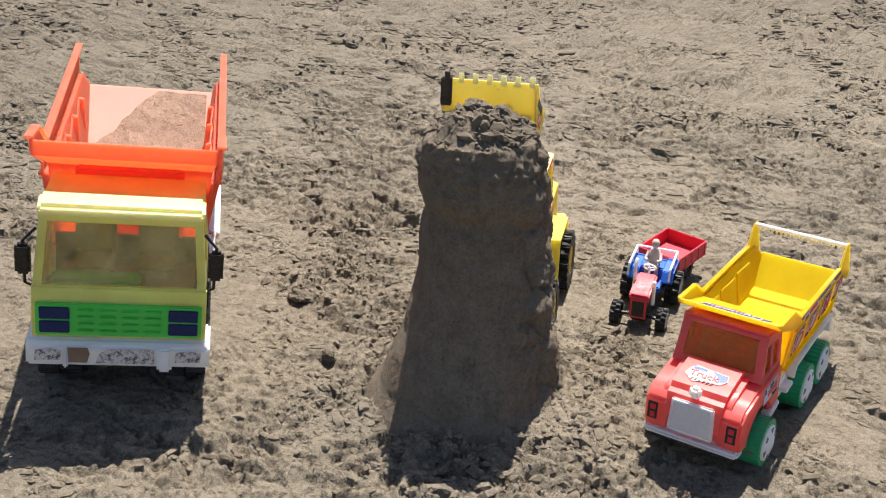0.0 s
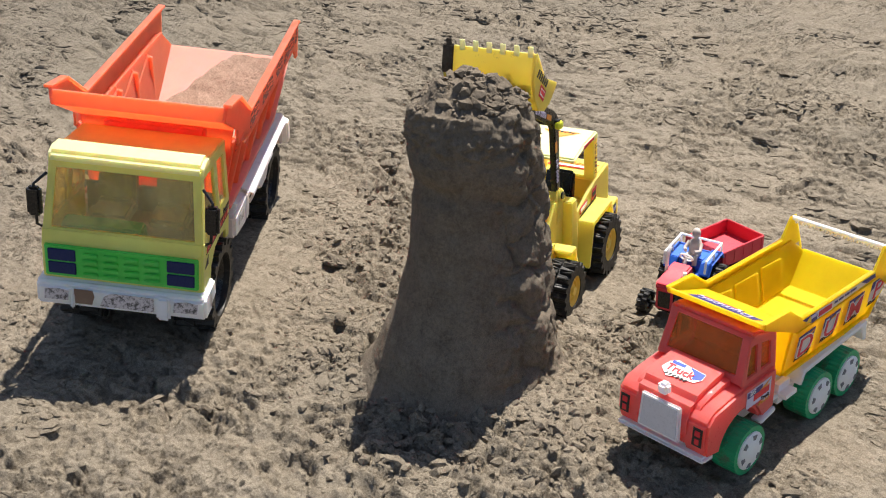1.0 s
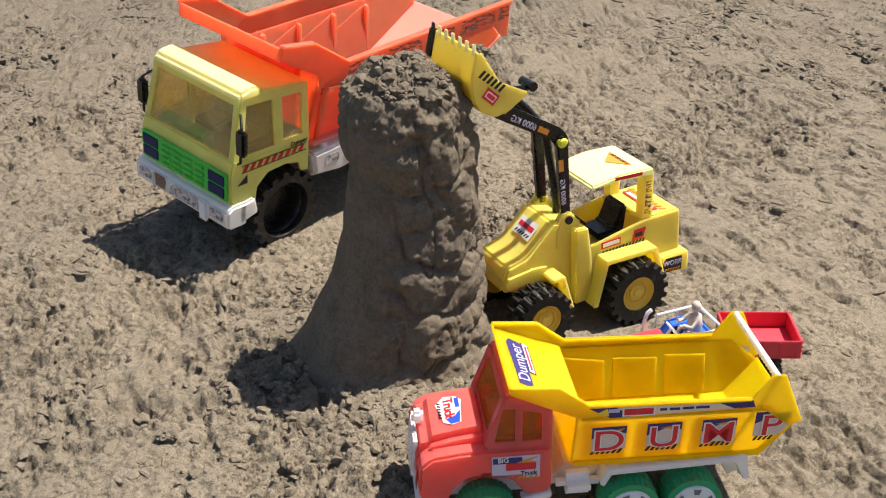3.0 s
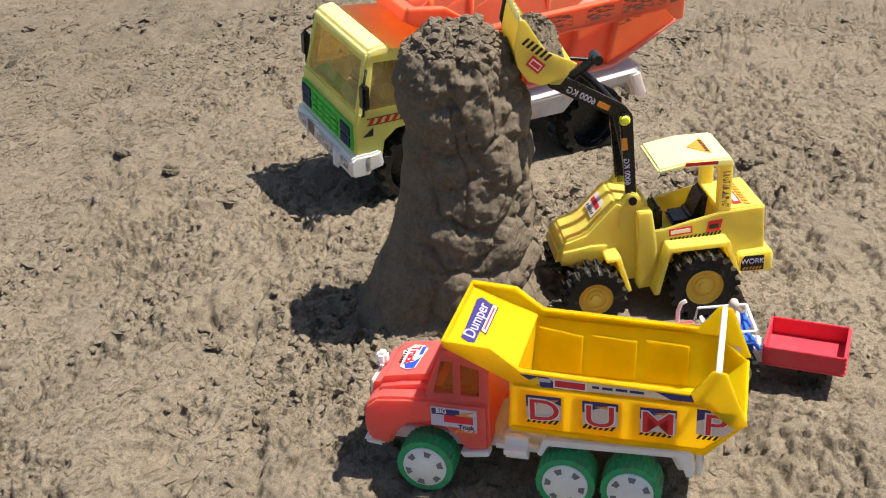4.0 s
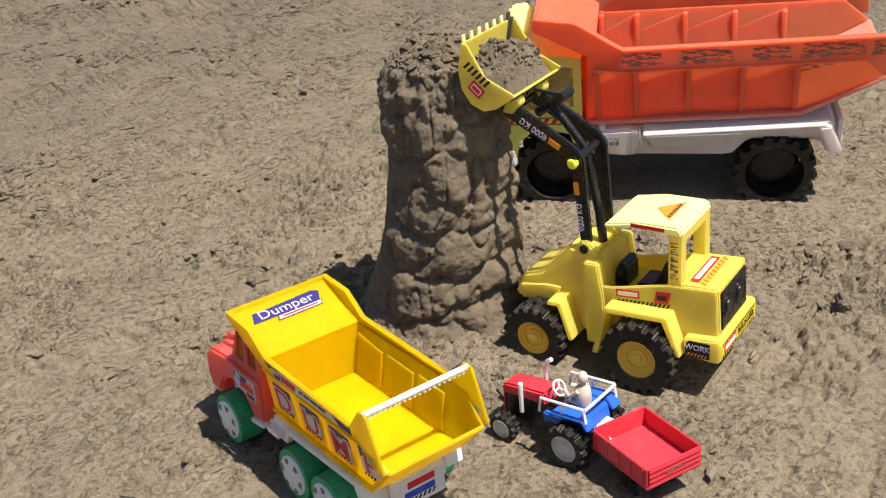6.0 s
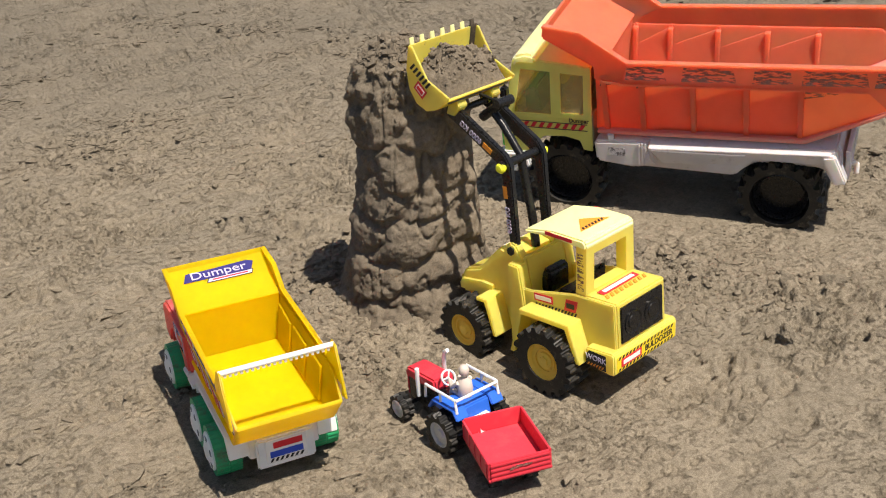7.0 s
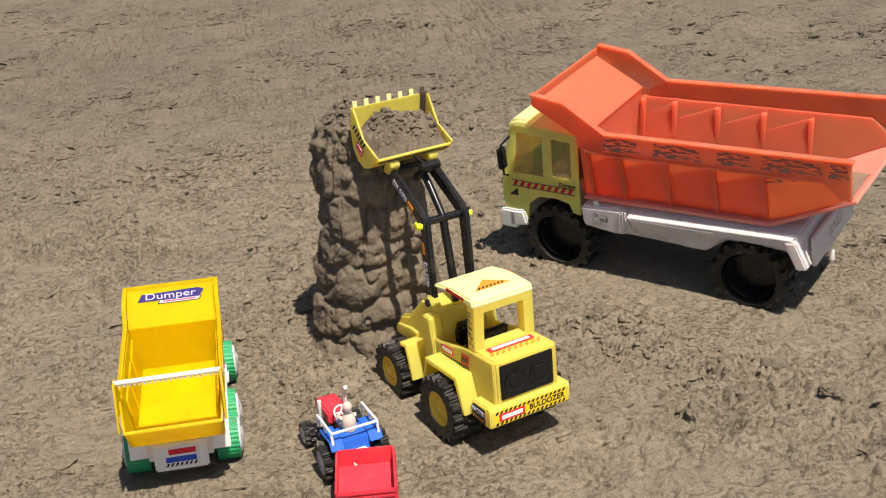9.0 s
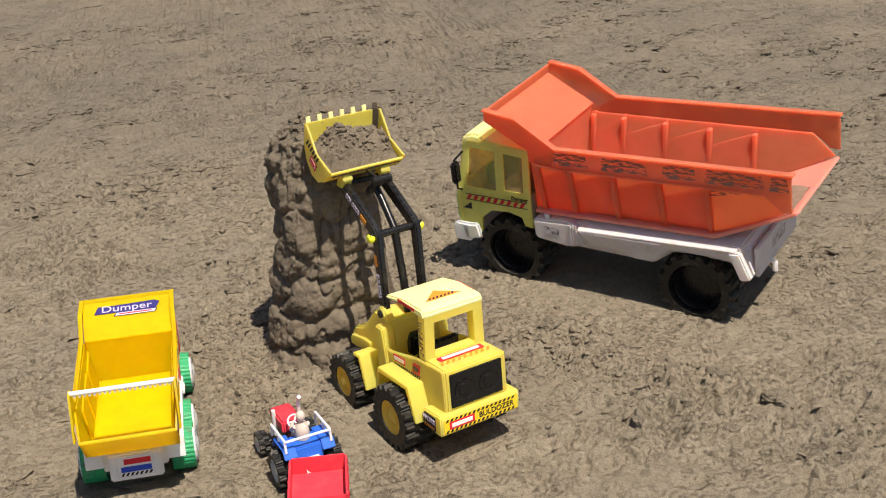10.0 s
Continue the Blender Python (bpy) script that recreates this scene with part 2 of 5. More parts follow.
def prism(outline, a, b, axis="y", bevel=0.001, bm=None, taper=None):
    """A closed outline pushed from a to b along an axis. For y the outline is (x, z), for x (y, z), for z (x, y)."""
    bm = bm or bmesh.new()

    def at(p, k):
        u, v = p
        return {"y": (u, k, v), "x": (k, u, v), "z": (u, v, k)}[axis]
    far = taper or outline
    lo = [bm.verts.new(at(p, a)) for p in outline]
    hi = [bm.verts.new(at(p, b)) for p in far]
    faces = [bm.faces.new(lo), bm.faces.new(hi[::-1])]
    n = len(lo)
    for i in range(n):
        faces.append(bm.faces.new((lo[i], lo[(i + 1) % n], hi[(i + 1) % n], hi[i])))
    bmesh.ops.recalc_face_normals(bm, faces=faces)
    soften(bm, faces, bevel)
    return bm


def slab(points, thick, bevel=0.0008, bm=None):
    """A flat polygon in space given thickness along its normal (half to each side)."""
    bm = bm or bmesh.new()
    ps = [Vector(p) for p in points]
    n = (ps[1] - ps[0]).cross(ps[2] - ps[1]).normalized() * thick / 2
    lo = [bm.verts.new(p - n) for p in ps]
    hi = [bm.verts.new(p + n) for p in ps]
    faces = [bm.faces.new(lo[::-1]), bm.faces.new(hi)]
    k = len(ps)
    for i in range(k):
        faces.append(bm.faces.new((lo[i], lo[(i + 1) % k], hi[(i + 1) % k], hi[i])))
    soften(bm, faces, bevel)
    return bm


def lathe(profile, segments=40, axis="y", bm=None, centre=(0, 0, 0), ring_shape=False):
    """Turns (radius, along) round an axis; open ends are closed when the radius is 0."""
    bm = bm or bmesh.new()
    rings = []
    for r, k in profile:
        ring = []
        for i in range(segments):
            a = 2 * math.pi * i / segments
            u, v = r * math.cos(a), r * math.sin(a)
            p = {"y": (u, k, v), "x": (k, u, v), "z": (u, v, k)}[axis]
            ring.append(bm.verts.new(Vector(p) + Vector(centre)))
        rings.append(ring)
    for lo, hi in zip(rings, rings[1:]):
        for i in range(segments):
            j = (i + 1) % segments
            bm.faces.new((lo[i], lo[j], hi[j], hi[i]))
    if ring_shape:
        for i in range(segments):
            j = (i + 1) % segments
            bm.faces.new((rings[-1][i], rings[-1][j], rings[0][j], rings[0][i]))
    else:
        for ring in (rings[0], rings[-1]):
            bm.faces.new(ring)
    return bm


def rod(points, radius, segments=10, bm=None):
    """A round bar along a line of points."""
    bm = bm or bmesh.new()
    ps = [Vector(p) for p in points]
    rings = []
    for i, p in enumerate(ps):
        d = (ps[min(i + 1, len(ps) - 1)] - ps[max(i - 1, 0)]).normalized()
        side = d.cross(Vector((0.31, 0.93, 0.2))).normalized()
        up = d.cross(side)
        rings.append([bm.verts.new(p + radius * (side * math.cos(a) + up * math.sin(a))) for a in (2 * math.pi * k / segments for k in range(segments))])
    for lo, hi in zip(rings, rings[1:]):
        for i in range(segments):
            j = (i + 1) % segments
            bm.faces.new((lo[i], lo[j], hi[j], hi[i]))
    bm.faces.new(rings[0][::-1])
    bm.faces.new(rings[-1])
    return bm


def frame_panel(outer, inner, a, b, axis="y", bm=None):
    """A plate with an opening: two outlines of the same count, pushed from a to b."""
    bm = bm or bmesh.new()

    def at(p, k):
        u, v = p
        return {"y": (u, k, v), "x": (k, u, v), "z": (u, v, k)}[axis]
    n = len(outer)
    r = [[bm.verts.new(at(p, k)) for p in line] for line in (outer, inner) for k in (a, b)]
    oa, ob_, ia, ib = r
    for i in range(n):
        j = (i + 1) % n
        bm.faces.new((oa[i], oa[j], ia[j], ia[i]))
        bm.faces.new((ob_[i], ib[i], ib[j], ob_[j]))
        bm.faces.new((oa[i], ob_[i], ob_[j], oa[j]))
        bm.faces.new((ia[i], ia[j], ib[j], ib[i]))
    return bm


def lettering(text, m, size, mat, parent, label="", depth=0.0003, name="lettering", bold=0.012):
    """Flat raised letters with the built-in font; m carries x to the right and y up the letters, centred."""
    curve = bpy.data.curves.new(name, "FONT")
    curve.body, curve.size, curve.extrude, curve.offset = text, size, depth, size * bold
    curve.align_x, curve.align_y = "CENTER", "CENTER"
    tmp = bpy.data.objects.new(name, curve)
    scene.collection.objects.link(tmp)
    deps = bpy.context.evaluated_depsgraph_get()
    mesh = bpy.data.meshes.new_from_object(tmp.evaluated_get(deps))
    bpy.data.objects.remove(tmp)
    mesh.materials.clear()
    mesh.materials.append(mat)
    mesh.name = name
    ob = new(name, mesh)
    ob.parent = parent
    ob.matrix_basis = m
    if label:
        tagged(ob, label)
    return ob


def side_m(x, y, z, right=(-1, 0, 0), up=(0, 0, 1)):
    """A pose whose x runs along right and whose y runs along up."""
    r, u = Vector(right).normalized(), Vector(up).normalized()
    n = r.cross(u).normalized()
    u = n.cross(r)
    m = Matrix((r, u, n)).transposed().to_4x4()
    m.translation = (x, y, z)
    return m


def decal(name, outline, m, mat, parent, label="", lift=0.0003):
    """A sticker: a flat outline in m's plane, a hair proud of it."""
    bm = prism(outline, 0.0, lift, "z", 0)
    ob = part(name, bm, mat, parent, label, 0)
    ob.matrix_basis = m
    return ob


def rect(w, h, x=0.0, y=0.0):
    return [(x - w / 2, y - h / 2), (x + w / 2, y - h / 2), (x + w / 2, y + h / 2), (x - w / 2, y + h / 2)]


def hazard(name, w, h, m, mat, parent, count, slope=0.6, lift=0.0006):
    """A row of slanted stripes over a band of w by h."""
    bm = bmesh.new()
    step = w / count
    for i in range(count):
        x = -w / 2 + step * i
        prism([(x, -h / 2), (x + step * 0.5, -h / 2), (x + step * 0.5 + h * slope, h / 2), (x + h * slope, h / 2)], 0, lift, "z", 0, bm)
    ob = part(name, bm, mat, parent, "", 0)
    ob.matrix_basis = m
    return ob


def bars(name, lines, m, mat, parent, label="", lift=0.0006):
    """Unreadable print as plain bars: (x, y, w, h) each."""
    for x, y, w, h in lines:
        ob = part(name, prism(rect(w, h, x, y), 0, lift, "z", 0), mat, parent, label, 0)
        ob.matrix_basis = m


# ---- relief ----
def lattice(ix, iy, iz, seed):
    h = (ix.astype(np.int64) * 374761393 + iy.astype(np.int64) * 668265263 + iz.astype(np.int64) * 2147483647 + seed * 974634777) & 0xFFFFFFFF
    h = ((h ^ (h >> 13)) * 1274126177) & 0xFFFFFFFF
    h = ((h ^ (h >> 16)) * 2246822519) & 0xFFFFFFFF
    return ((h ^ (h >> 15)) & 0xFFFF) / 32767.5 - 1.0


def smooth_noise(x, y, z, seed=0):
    ix, iy, iz = np.floor(x), np.floor(y), np.floor(z)
    fx, fy, fz = x - ix, y - iy, z - iz
    ix, iy, iz = (np.asarray(a, dtype=np.int64) for a in (ix, iy, iz))
    u, v, w = (f * f * f * (f * (f * 6 - 15) + 10) for f in (fx, fy, fz))
    total = 0.0
    for dx in (0, 1):
        for dy in (0, 1):
            for dz in (0, 1):
                weight = (u if dx else 1 - u) * (v if dy else 1 - v) * (w if dz else 1 - w)
                total = total + weight * lattice(ix + dx, iy + dy, iz + dz, seed)
    return total


def fbm(x, y, z, scale, octaves=4, seed=0, gain=0.5):
    total, amp, norm = 0.0, 1.0, 0.0
    for o in range(octaves):
        total = total + amp * smooth_noise(x * scale + 17.3 * o, y * scale - 9.1 * o, z * scale + 5.7 * o, seed + o)
        norm += amp
        amp *= gain
        scale *= 2.03
    return total / norm


def step_up(v, lo, hi):
    k = np.clip((v - lo) / (hi - lo), 0, 1)
    return k * k * (3 - 2 * k)


TOWER = (-0.607, 0.938)
TRAMPLED = ((-0.607, 0.86, 0.20), (-0.55, 0.76, 0.16), (-0.93, 1.02, 0.20), (-0.45, 0.92, 0.15), (-0.98, 1.16, 0.16), (-0.70, 1.0, 0.15), (-0.50, 1.07, 0.14), (-0.80, 0.85, 0.16), (-0.35, 0.85, 0.12))


def ground_height(x, y):
    z0 = np.zeros_like(x)
    # warped coordinates break up any regular look
    wx = x + 0.02 * fbm(x, y, z0, 9, 2, 101)
    wy = y + 0.02 * fbm(x, y, z0, 9, 2, 103)
    base = 0.010 * fbm(x, y, z0, 1.7, 3, 3) + 0.005 * fbm(x, y, z0, 7, 4, 11)
    rough = step_up(fbm(x, y, z0, 2.6, 3, 41), 0.05, 0.36) * 0.7
    for cx, cy, r in TRAMPLED:
        rough = np.maximum(rough, 0.9 * np.exp(-((x - cx) ** 2 + (y - cy) ** 2) / (r * r)))
    # within the trampled ground, worked patches and smooth ones lie side by side
    rough = rough * (0.2 + 0.8 * step_up(fbm(wx, wy, z0, 11, 3, 149), -0.08, 0.14))
    # thin dried flakes with broken edges, drawn out across the beach
    u, v = wx * 0.75 + 0.35 * wy, (wy - 0.3 * wx) * 1.55
    sheet = fbm(u, v, z0, 15, 5, 23, 0.6)
    base = base + 0.0056 * step_up(sheet, -0.115, -0.07) * (0.5 + 0.5 * rough) + 0.002 * sheet
    # heel and finger marks: steep-sided pits
    pits = step_up(fbm(u, v, z0, 22, 3, 71, 0.55), 0.24, 0.34)
    base = base - (0.006 + 0.004 * rough) * pits
    small = step_up(fbm(wx, wy * 1.3, z0, 52, 3, 75, 0.55), 0.26, 0.36)
    base = base - 0.0058 * small * (0.35 + 0.65 * rough)
    # old foot and tool marks
    rng = np.random.RandomState(12)
    for _ in range(130):
        cx, cy, a = rng.uniform(-2.6, 1.0), rng.uniform(-0.9, 3.2), rng.uniform(0, 3.14)
        if min(np.hypot(cx - px, cy - py) for px, py in ((-0.35, 1.07), (-0.69, 1.12), (-1.07, 0.82), (-0.61, 0.94), (-0.53, 1.25))) < 0.22:
            continue
        L, W, D = rng.uniform(0.015, 0.05), rng.uniform(0.008, 0.018), rng.uniform(0.004, 0.012)
        du = ((x - cx) * math.cos(a) + (y - cy) * math.sin(a)) / L
        dv = (-(x - cx) * math.sin(a) + (y - cy) * math.cos(a)) / W
        near = (np.abs(du) < 2.2) & (np.abs(dv) < 2.2)
        q = np.sqrt(du[near] ** 2 + dv[near] ** 2) + 0.25 * sheet[near]
        base[near] += -D * (1 - step_up(q, 0.55, 1.0)) + 0.5 * D * np.exp(-((q - 1.25) / 0.25) ** 2)
    lumps = np.abs(fbm(wx, wy, z0, 40, 3, 57, 0.6))
    base = base + rough * 0.0100 * (lumps - 0.22)
    clods = step_up(fbm(wx, wy, z0, 62, 2, 83), 0.22, 0.30) * rough
    # crumbling crust: small angular lumps packed together in drawn-out patches
    torn_up = step_up(fbm(u, v, z0, 5.5, 3, 131), 0.14, 0.34)
    torn_up = np.maximum(torn_up, 0.30 * rough)
    crust = fbm(wx, wy * 1.25, z0, 95, 2, 137, 0.6)
    base = base + torn_up * 0.0058 * (step_up(crust, -0.12, 0.02) - 0.75) + torn_up * 0.003 * crust
    base = base + 0.0085 * clods
    # quieter under each toy's wheels, and a skirt of sand round the tower
    for cx, cy, r, keep in ((-0.352, 1.073, 0.15, 0.3), (-0.688, 1.117, 0.14, 0.3), (-0.53, 1.20, 0.08, 0.25), (-0.54, 1.31, 0.06, 0.25), (-1.075, 0.825, 0.25, 0.3)):
        near = np.exp(-(((x - cx) ** 2 + (y - cy) ** 2) / (r * r)) ** 2)
        base = base * (1 - near * (1 - keep)) - 0.001 * near
    d = np.hypot(x - TOWER[0], y - TOWER[1])
    base = base + 0.030 * np.exp(-((d / 0.125) ** 2))
    # the bank rises a little under the far side of the big tipper
    base = base + 0.018 * np.exp(-(((x + 1.14) / 0.2) ** 2 + ((y - 0.76) / 0.2) ** 2))
    return base


def grow(lo, hi, fine, far):
    """Even fine steps from lo to hi, then ever wider ones out to far on both sides."""
    mid = list(np.arange(lo, hi, fine))
    out, step, at = [], fine, hi
    while at < far:
        out.append(at)
        step = min(step * 1.03, 8.0)
        at += step
    left, step, at = [], fine, lo - fine
    while at > -far:
        left.append(at)
        step = min(step * 1.03, 8.0)
        at -= step
    return np.array(left[::-1] + mid + out)


def grid_mesh(name, co, nx, ny, mat):
    mesh = bpy.data.meshes.new(name)
    mesh.vertices.add(len(co))
    mesh.vertices.foreach_set("co", co.astype(np.float32).ravel())
    i = np.arange(nx * ny).reshape(ny, nx)
    quads = np.stack([i[:-1, :-1], i[:-1, 1:], i[1:, 1:], i[1:, :-1]], -1).reshape(-1, 4)
    mesh.loops.add(quads.size)
    mesh.loops.foreach_set("vertex_index", quads.ravel().astype(np.int32))
    mesh.polygons.add(len(quads))
    mesh.polygons.foreach_set("loop_start", np.arange(0, quads.size, 4, dtype=np.int32))
    mesh.polygons.foreach_set("use_smooth", np.ones(len(quads), dtype=bool))
    mesh.update(calc_edges=True)
    mesh.materials.append(mat)
    return mesh


# ---- the ground ----
gx = grow(-1.3, 0.05, 0.0029, 90.0)
gy = grow(0.35, 1.7, 0.0029, 90.0)
GX, GY = np.meshgrid(gx, gy)
GZ = ground_height(GX.ravel(), GY.ravel())
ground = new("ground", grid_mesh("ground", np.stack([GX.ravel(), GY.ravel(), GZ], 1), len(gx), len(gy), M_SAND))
tagged(ground, "dry grey-brown silty sand, trampled and pitted, with crumbs", "ground", kind="structure")


# ---- the sand tower ----
def sand_tower():
    """A rammed column of damp sand, a little waisted, with bulging courses on one flank and a crumbled crown."""
    na, nz = 260, 230
    A, T = np.meshgrid(np.linspace(0, 2 * np.pi, na), np.linspace(0, 1, nz))
    A, T = A.ravel(), T.ravel()
    side = np.minimum(T / 0.78, 1.0)
    top = np.clip((T - 0.78) / 0.22, 0, 1)
    Z = side * 0.318
    radius = np.interp(Z, (0, 0.03, 0.09, 0.16, 0.22, 0.26, 0.295, 0.318), (0.108, 0.093, 0.081, 0.0725, 0.068, 0.069, 0.067, 0.057))
    cx = np.interp(Z, (0, 0.1, 0.2, 0.32), (-0.604, -0.607, -0.611, -0.612))
    cy = np.interp(Z, (0, 0.05, 0.12, 0.2, 0.32), (0.925, 0.928, 0.934, 0.939, 0.930))
    c, s = np.cos(A), np.sin(A)
    # the flared toe runs out towards the shaded flank
    radius = radius * (1 + 0.30 * np.exp(-(Z / 0.095) ** 2) * np.maximum(0, -c * 0.35 - s * 0.9))
    px, py = c * 0.07, s * 0.07
    lit = step_up(c * 0.45 + s * 0.85, -0.25, 0.45)
    # handfuls of wet sand pressed on in rounded lumps, with deep seams between them
    rng = random.Random(31)
    wa = A + 0.24 * fbm(px, py, Z, 30, 2, 5)
    wz = Z + 0.015 * fbm(px, py, Z, 30, 2, 6)
    near, second = np.full(A.shape, 9.0), np.full(A.shape, 9.0)
    for row in range(7):
        for k in range(6):
            la = (k + 0.5 * (row % 2) + rng.uniform(-0.28, 0.28)) * 2 * np.pi / 6
            lz = (row + 0.5 + rng.uniform(-0.4, 0.4)) * 0.047
            da = (wa - la + np.pi) % (2 * np.pi) - np.pi
            d = np.hypot(da * 0.055, (wz - lz) * rng.uniform(0.95, 1.35)) * rng.uniform(0.75, 1.3)
            second = np.minimum(second, np.maximum(d, near))
            near = np.minimum(near, d)
    bulge = np.clip((second - near) / 0.028, 0, 1)
    bulge = 1 - (1 - bulge) ** 2.2
    fade = step_up(0.30 - Z, 0.0, 0.05)
    roll = np.abs(fbm(px, py, Z * 1.25, 19, 2, 5, 0.4))
    bump = lit * (fade * 0.0088 * (bulge - 0.6) + 0.010 * (roll - 0.25)) + 0.0022 * fbm(px, py, Z, 45, 3, 9) + lit * 0.0036 * fbm(px, py, Z, 90, 5, 19, 0.62) - 0.0022 * step_up(fbm(px, py, Z, 62, 3, 29), 0.22, 0.34) * (0.3 + 0.7 * lit)
    cracks = step_up(0.05 - np.abs(fbm(px * 1.5, py * 1.5, Z * 0.45, 24, 2, 31)), 0, 0.05) * lit
    bump = bump - 0.0045 * cracks
    neck = np.exp(-((Z - 0.235) / 0.012) ** 2) * (1 - lit)
    cap = step_up(Z, 0.262, 0.285)
    bump = bump - (0.0035 + 0.006 * step_up(fbm(px, py, Z, 26, 2, 91), -0.1, 0.3)) * neck + cap * (0.009 * fbm(px, py, Z, 45, 5, 47, 0.65) + 0.007 * np.abs(fbm(px, py, Z * 1.6, 75, 3, 77)) - 0.002)
    R = (radius + bump) * (1 - top) ** 0.75
    X, Y = cx + R * c, cy + R * s
    crown = step_up(top, 0.0, 0.75)
    Z = Z + crown * (0.020 + 0.016 * fbm(X, Y, Z * 0, 38, 5, 61, 0.65) + 0.010 * np.abs(fbm(X, Y, Z * 0, 60, 3, 67)) - 0.12 * (Y - 0.93) * 0.4) - 0.004
    mesh = grid_mesh("sand_tower", np.stack([X, Y, Z], 1), na, nz, M_DAMP)
    ob = new("sand_tower", mesh)
    rng = random.Random(14)
    pick = np.flatnonzero((T > 0.79) & (Z > 0.29))
    loose = [(X[i], Y[i], Z[i], 0.0016 * 6.5 ** (rng.random() ** 1.7)) for i in (pick[rng.randrange(len(pick))] for _ in range(420))]
    crumbs("tower_crumbs", loose, 77, "broken damp sand lumps on the tower's crown", M_DAMP)
    return tagged(ob, "tall packed column of damp grey sand with crumbled top", "sand pile")


def crumbs(name, spots, seed, label, mat, flat=0.75, laid=False):
    """Loose lumps of sand as one heap of uneven little stones; laid: drawn-out flakes that lie flat."""
    rng = np.random.RandomState(seed)
    bm = bmesh.new()
    bmesh.ops.create_icosphere(bm, subdivisions=1, radius=1.0)
    shape = np.array([v.co[:] for v in bm.verts])
    tris = np.array([[v.index for v in f.verts] for f in bm.faces])
    bm.free()
    p = np.array(spots)
    n, k = len(p), len(shape)
    v = shape[None] * rng.uniform(0.7, 1.25, (n, k, 3))
    if laid:
        size = np.stack([rng.uniform(1.1, 2.8, n), rng.uniform(0.6, 1.1, n), rng.uniform(0.5, 0.9, n)], 1)
        turn = rng.normal(0.25, 0.55, n)
    else:
        q = rng.normal(size=(n, 3, 3))
        q = np.linalg.qr(q)[0]
        size = np.stack([rng.uniform(0.7, 1.4, n), rng.uniform(0.6, 1.1, n), rng.uniform(0.5, 0.9, n)], 1)
        v = v * size[:, None]
        v = np.einsum("nij,nkj->nki", q, v)
        size = np.ones((n, 3))
        turn = rng.uniform(0, 6.283, n)
    v = v * size[:, None] * p[:, None, 3:4]
    c, s = np.cos(turn)[:, None], np.sin(turn)[:, None]
    co = np.stack([v[..., 0] * c - v[..., 1] * s, v[..., 0] * s + v[..., 1] * c, v[..., 2] * flat], 2) + p[:, None, :3]
    faces = (tris[None] + (np.arange(n) * k)[:, None, None]).reshape(-1, 3)
    mesh = bpy.data.meshes.new(name)
    mesh.vertices.add(n * k)
    mesh.vertices.foreach_set("co", co.astype(np.float32).ravel())
    mesh.loops.add(faces.size)
    mesh.loops.foreach_set("vertex_index", faces.ravel().astype(np.int32))
    mesh.polygons.add(len(faces))
    mesh.polygons.foreach_set("loop_start", np.arange(0, faces.size, 3, dtype=np.int32))
    mesh.polygons.foreach_set("use_smooth", np.ones(len(faces), dtype=bool))
    mesh.update(calc_edges=True)
    mesh.set_sharp_from_angle(angle=radians(32))
    mesh.materials.append(mat)
    return tagged(new(name, mesh), label, "sand", kind="stuff")


def scatter(seed, count, cx, cy, spread, small, large):
    rng = random.Random(seed)
    pts = []
    for _ in range(count):
        a, d = rng.uniform(0, 6.283), spread * abs(rng.gauss(0, 0.62))
        pts.append((cx + d * math.cos(a), cy + d * math.sin(a), small * (large / small) ** (rng.random() ** 2.6)))
    p = np.array(pts)
    h = ground_height(p[:, 0], p[:, 1])
    return [(x, y, z - r * 0.05, r) for (x, y, r), z in zip(pts, h)]


sand_tower()


# ---- wheels ----
def make_tyre(radius, width, tread, lugs, hollow, name, mat, parent, block=0.5):
    """A tyre whose tread stands up in two staggered rows of blocks; outer face towards +y."""
    w = width / 2
    body = radius - tread
    n = lugs * 8
    bm = bmesh.new()
    on = max(2, round(8 * block))
    rows = ((hollow, -w, 0), (body * 0.90, -w, 0), (None, -w * 1.02, 1), (None, -w * 0.06, 1), (body, -w * 0.02, 0), (body, w * 0.02, 0), (None, w * 0.06, 2), (None, w * 1.02, 2), (body * 0.90, w, 0), (hollow, w, 0), (hollow * 0.97, w * 0.5, 0), (hollow * 0.97, -w * 0.5, 0))
    rings = []
    for r, y, row in rows:
        ring = []
        for i in range(n):
            skew = 2 if abs(y) > w * 0.5 else 0
            if row:
                up = ((i + skew + (4 if row == 2 else 0)) % 8) < on
                rr = radius * (0.985 if skew else 1.0) if up else body * ((0.94 if tread > 0.0015 else 0.99) if skew else 1.0)
            else:
                rr = r
            a = 2 * math.pi * i / n
            ring.append(bm.verts.new((rr * math.cos(a), y, rr * math.sin(a))))
        rings.append(ring)
    for lo, hi in zip(rings, rings[1:] + rings[:1]):
        for i in range(n):
            j = (i + 1) % n
            bm.faces.new((lo[i], lo[j], hi[j], hi[i]))
    return part(name, bm, mat, parent, "", 30)


def place_wheels(make, parent, spots):
    """Builds one wheel and sets it at every spot (x, y, z, side)."""
    first = None
    for x, y, z, sidey in spots:
        m = Matrix.Translation((x, y, z)) @ pose(0, 0, 0, 0, 17 * (len(parent.children) % 7), 0 if sidey > 0 else 180)
        if first is None:
            first = make(parent)
            first.matrix_basis = m
        else:
            again(first, m)


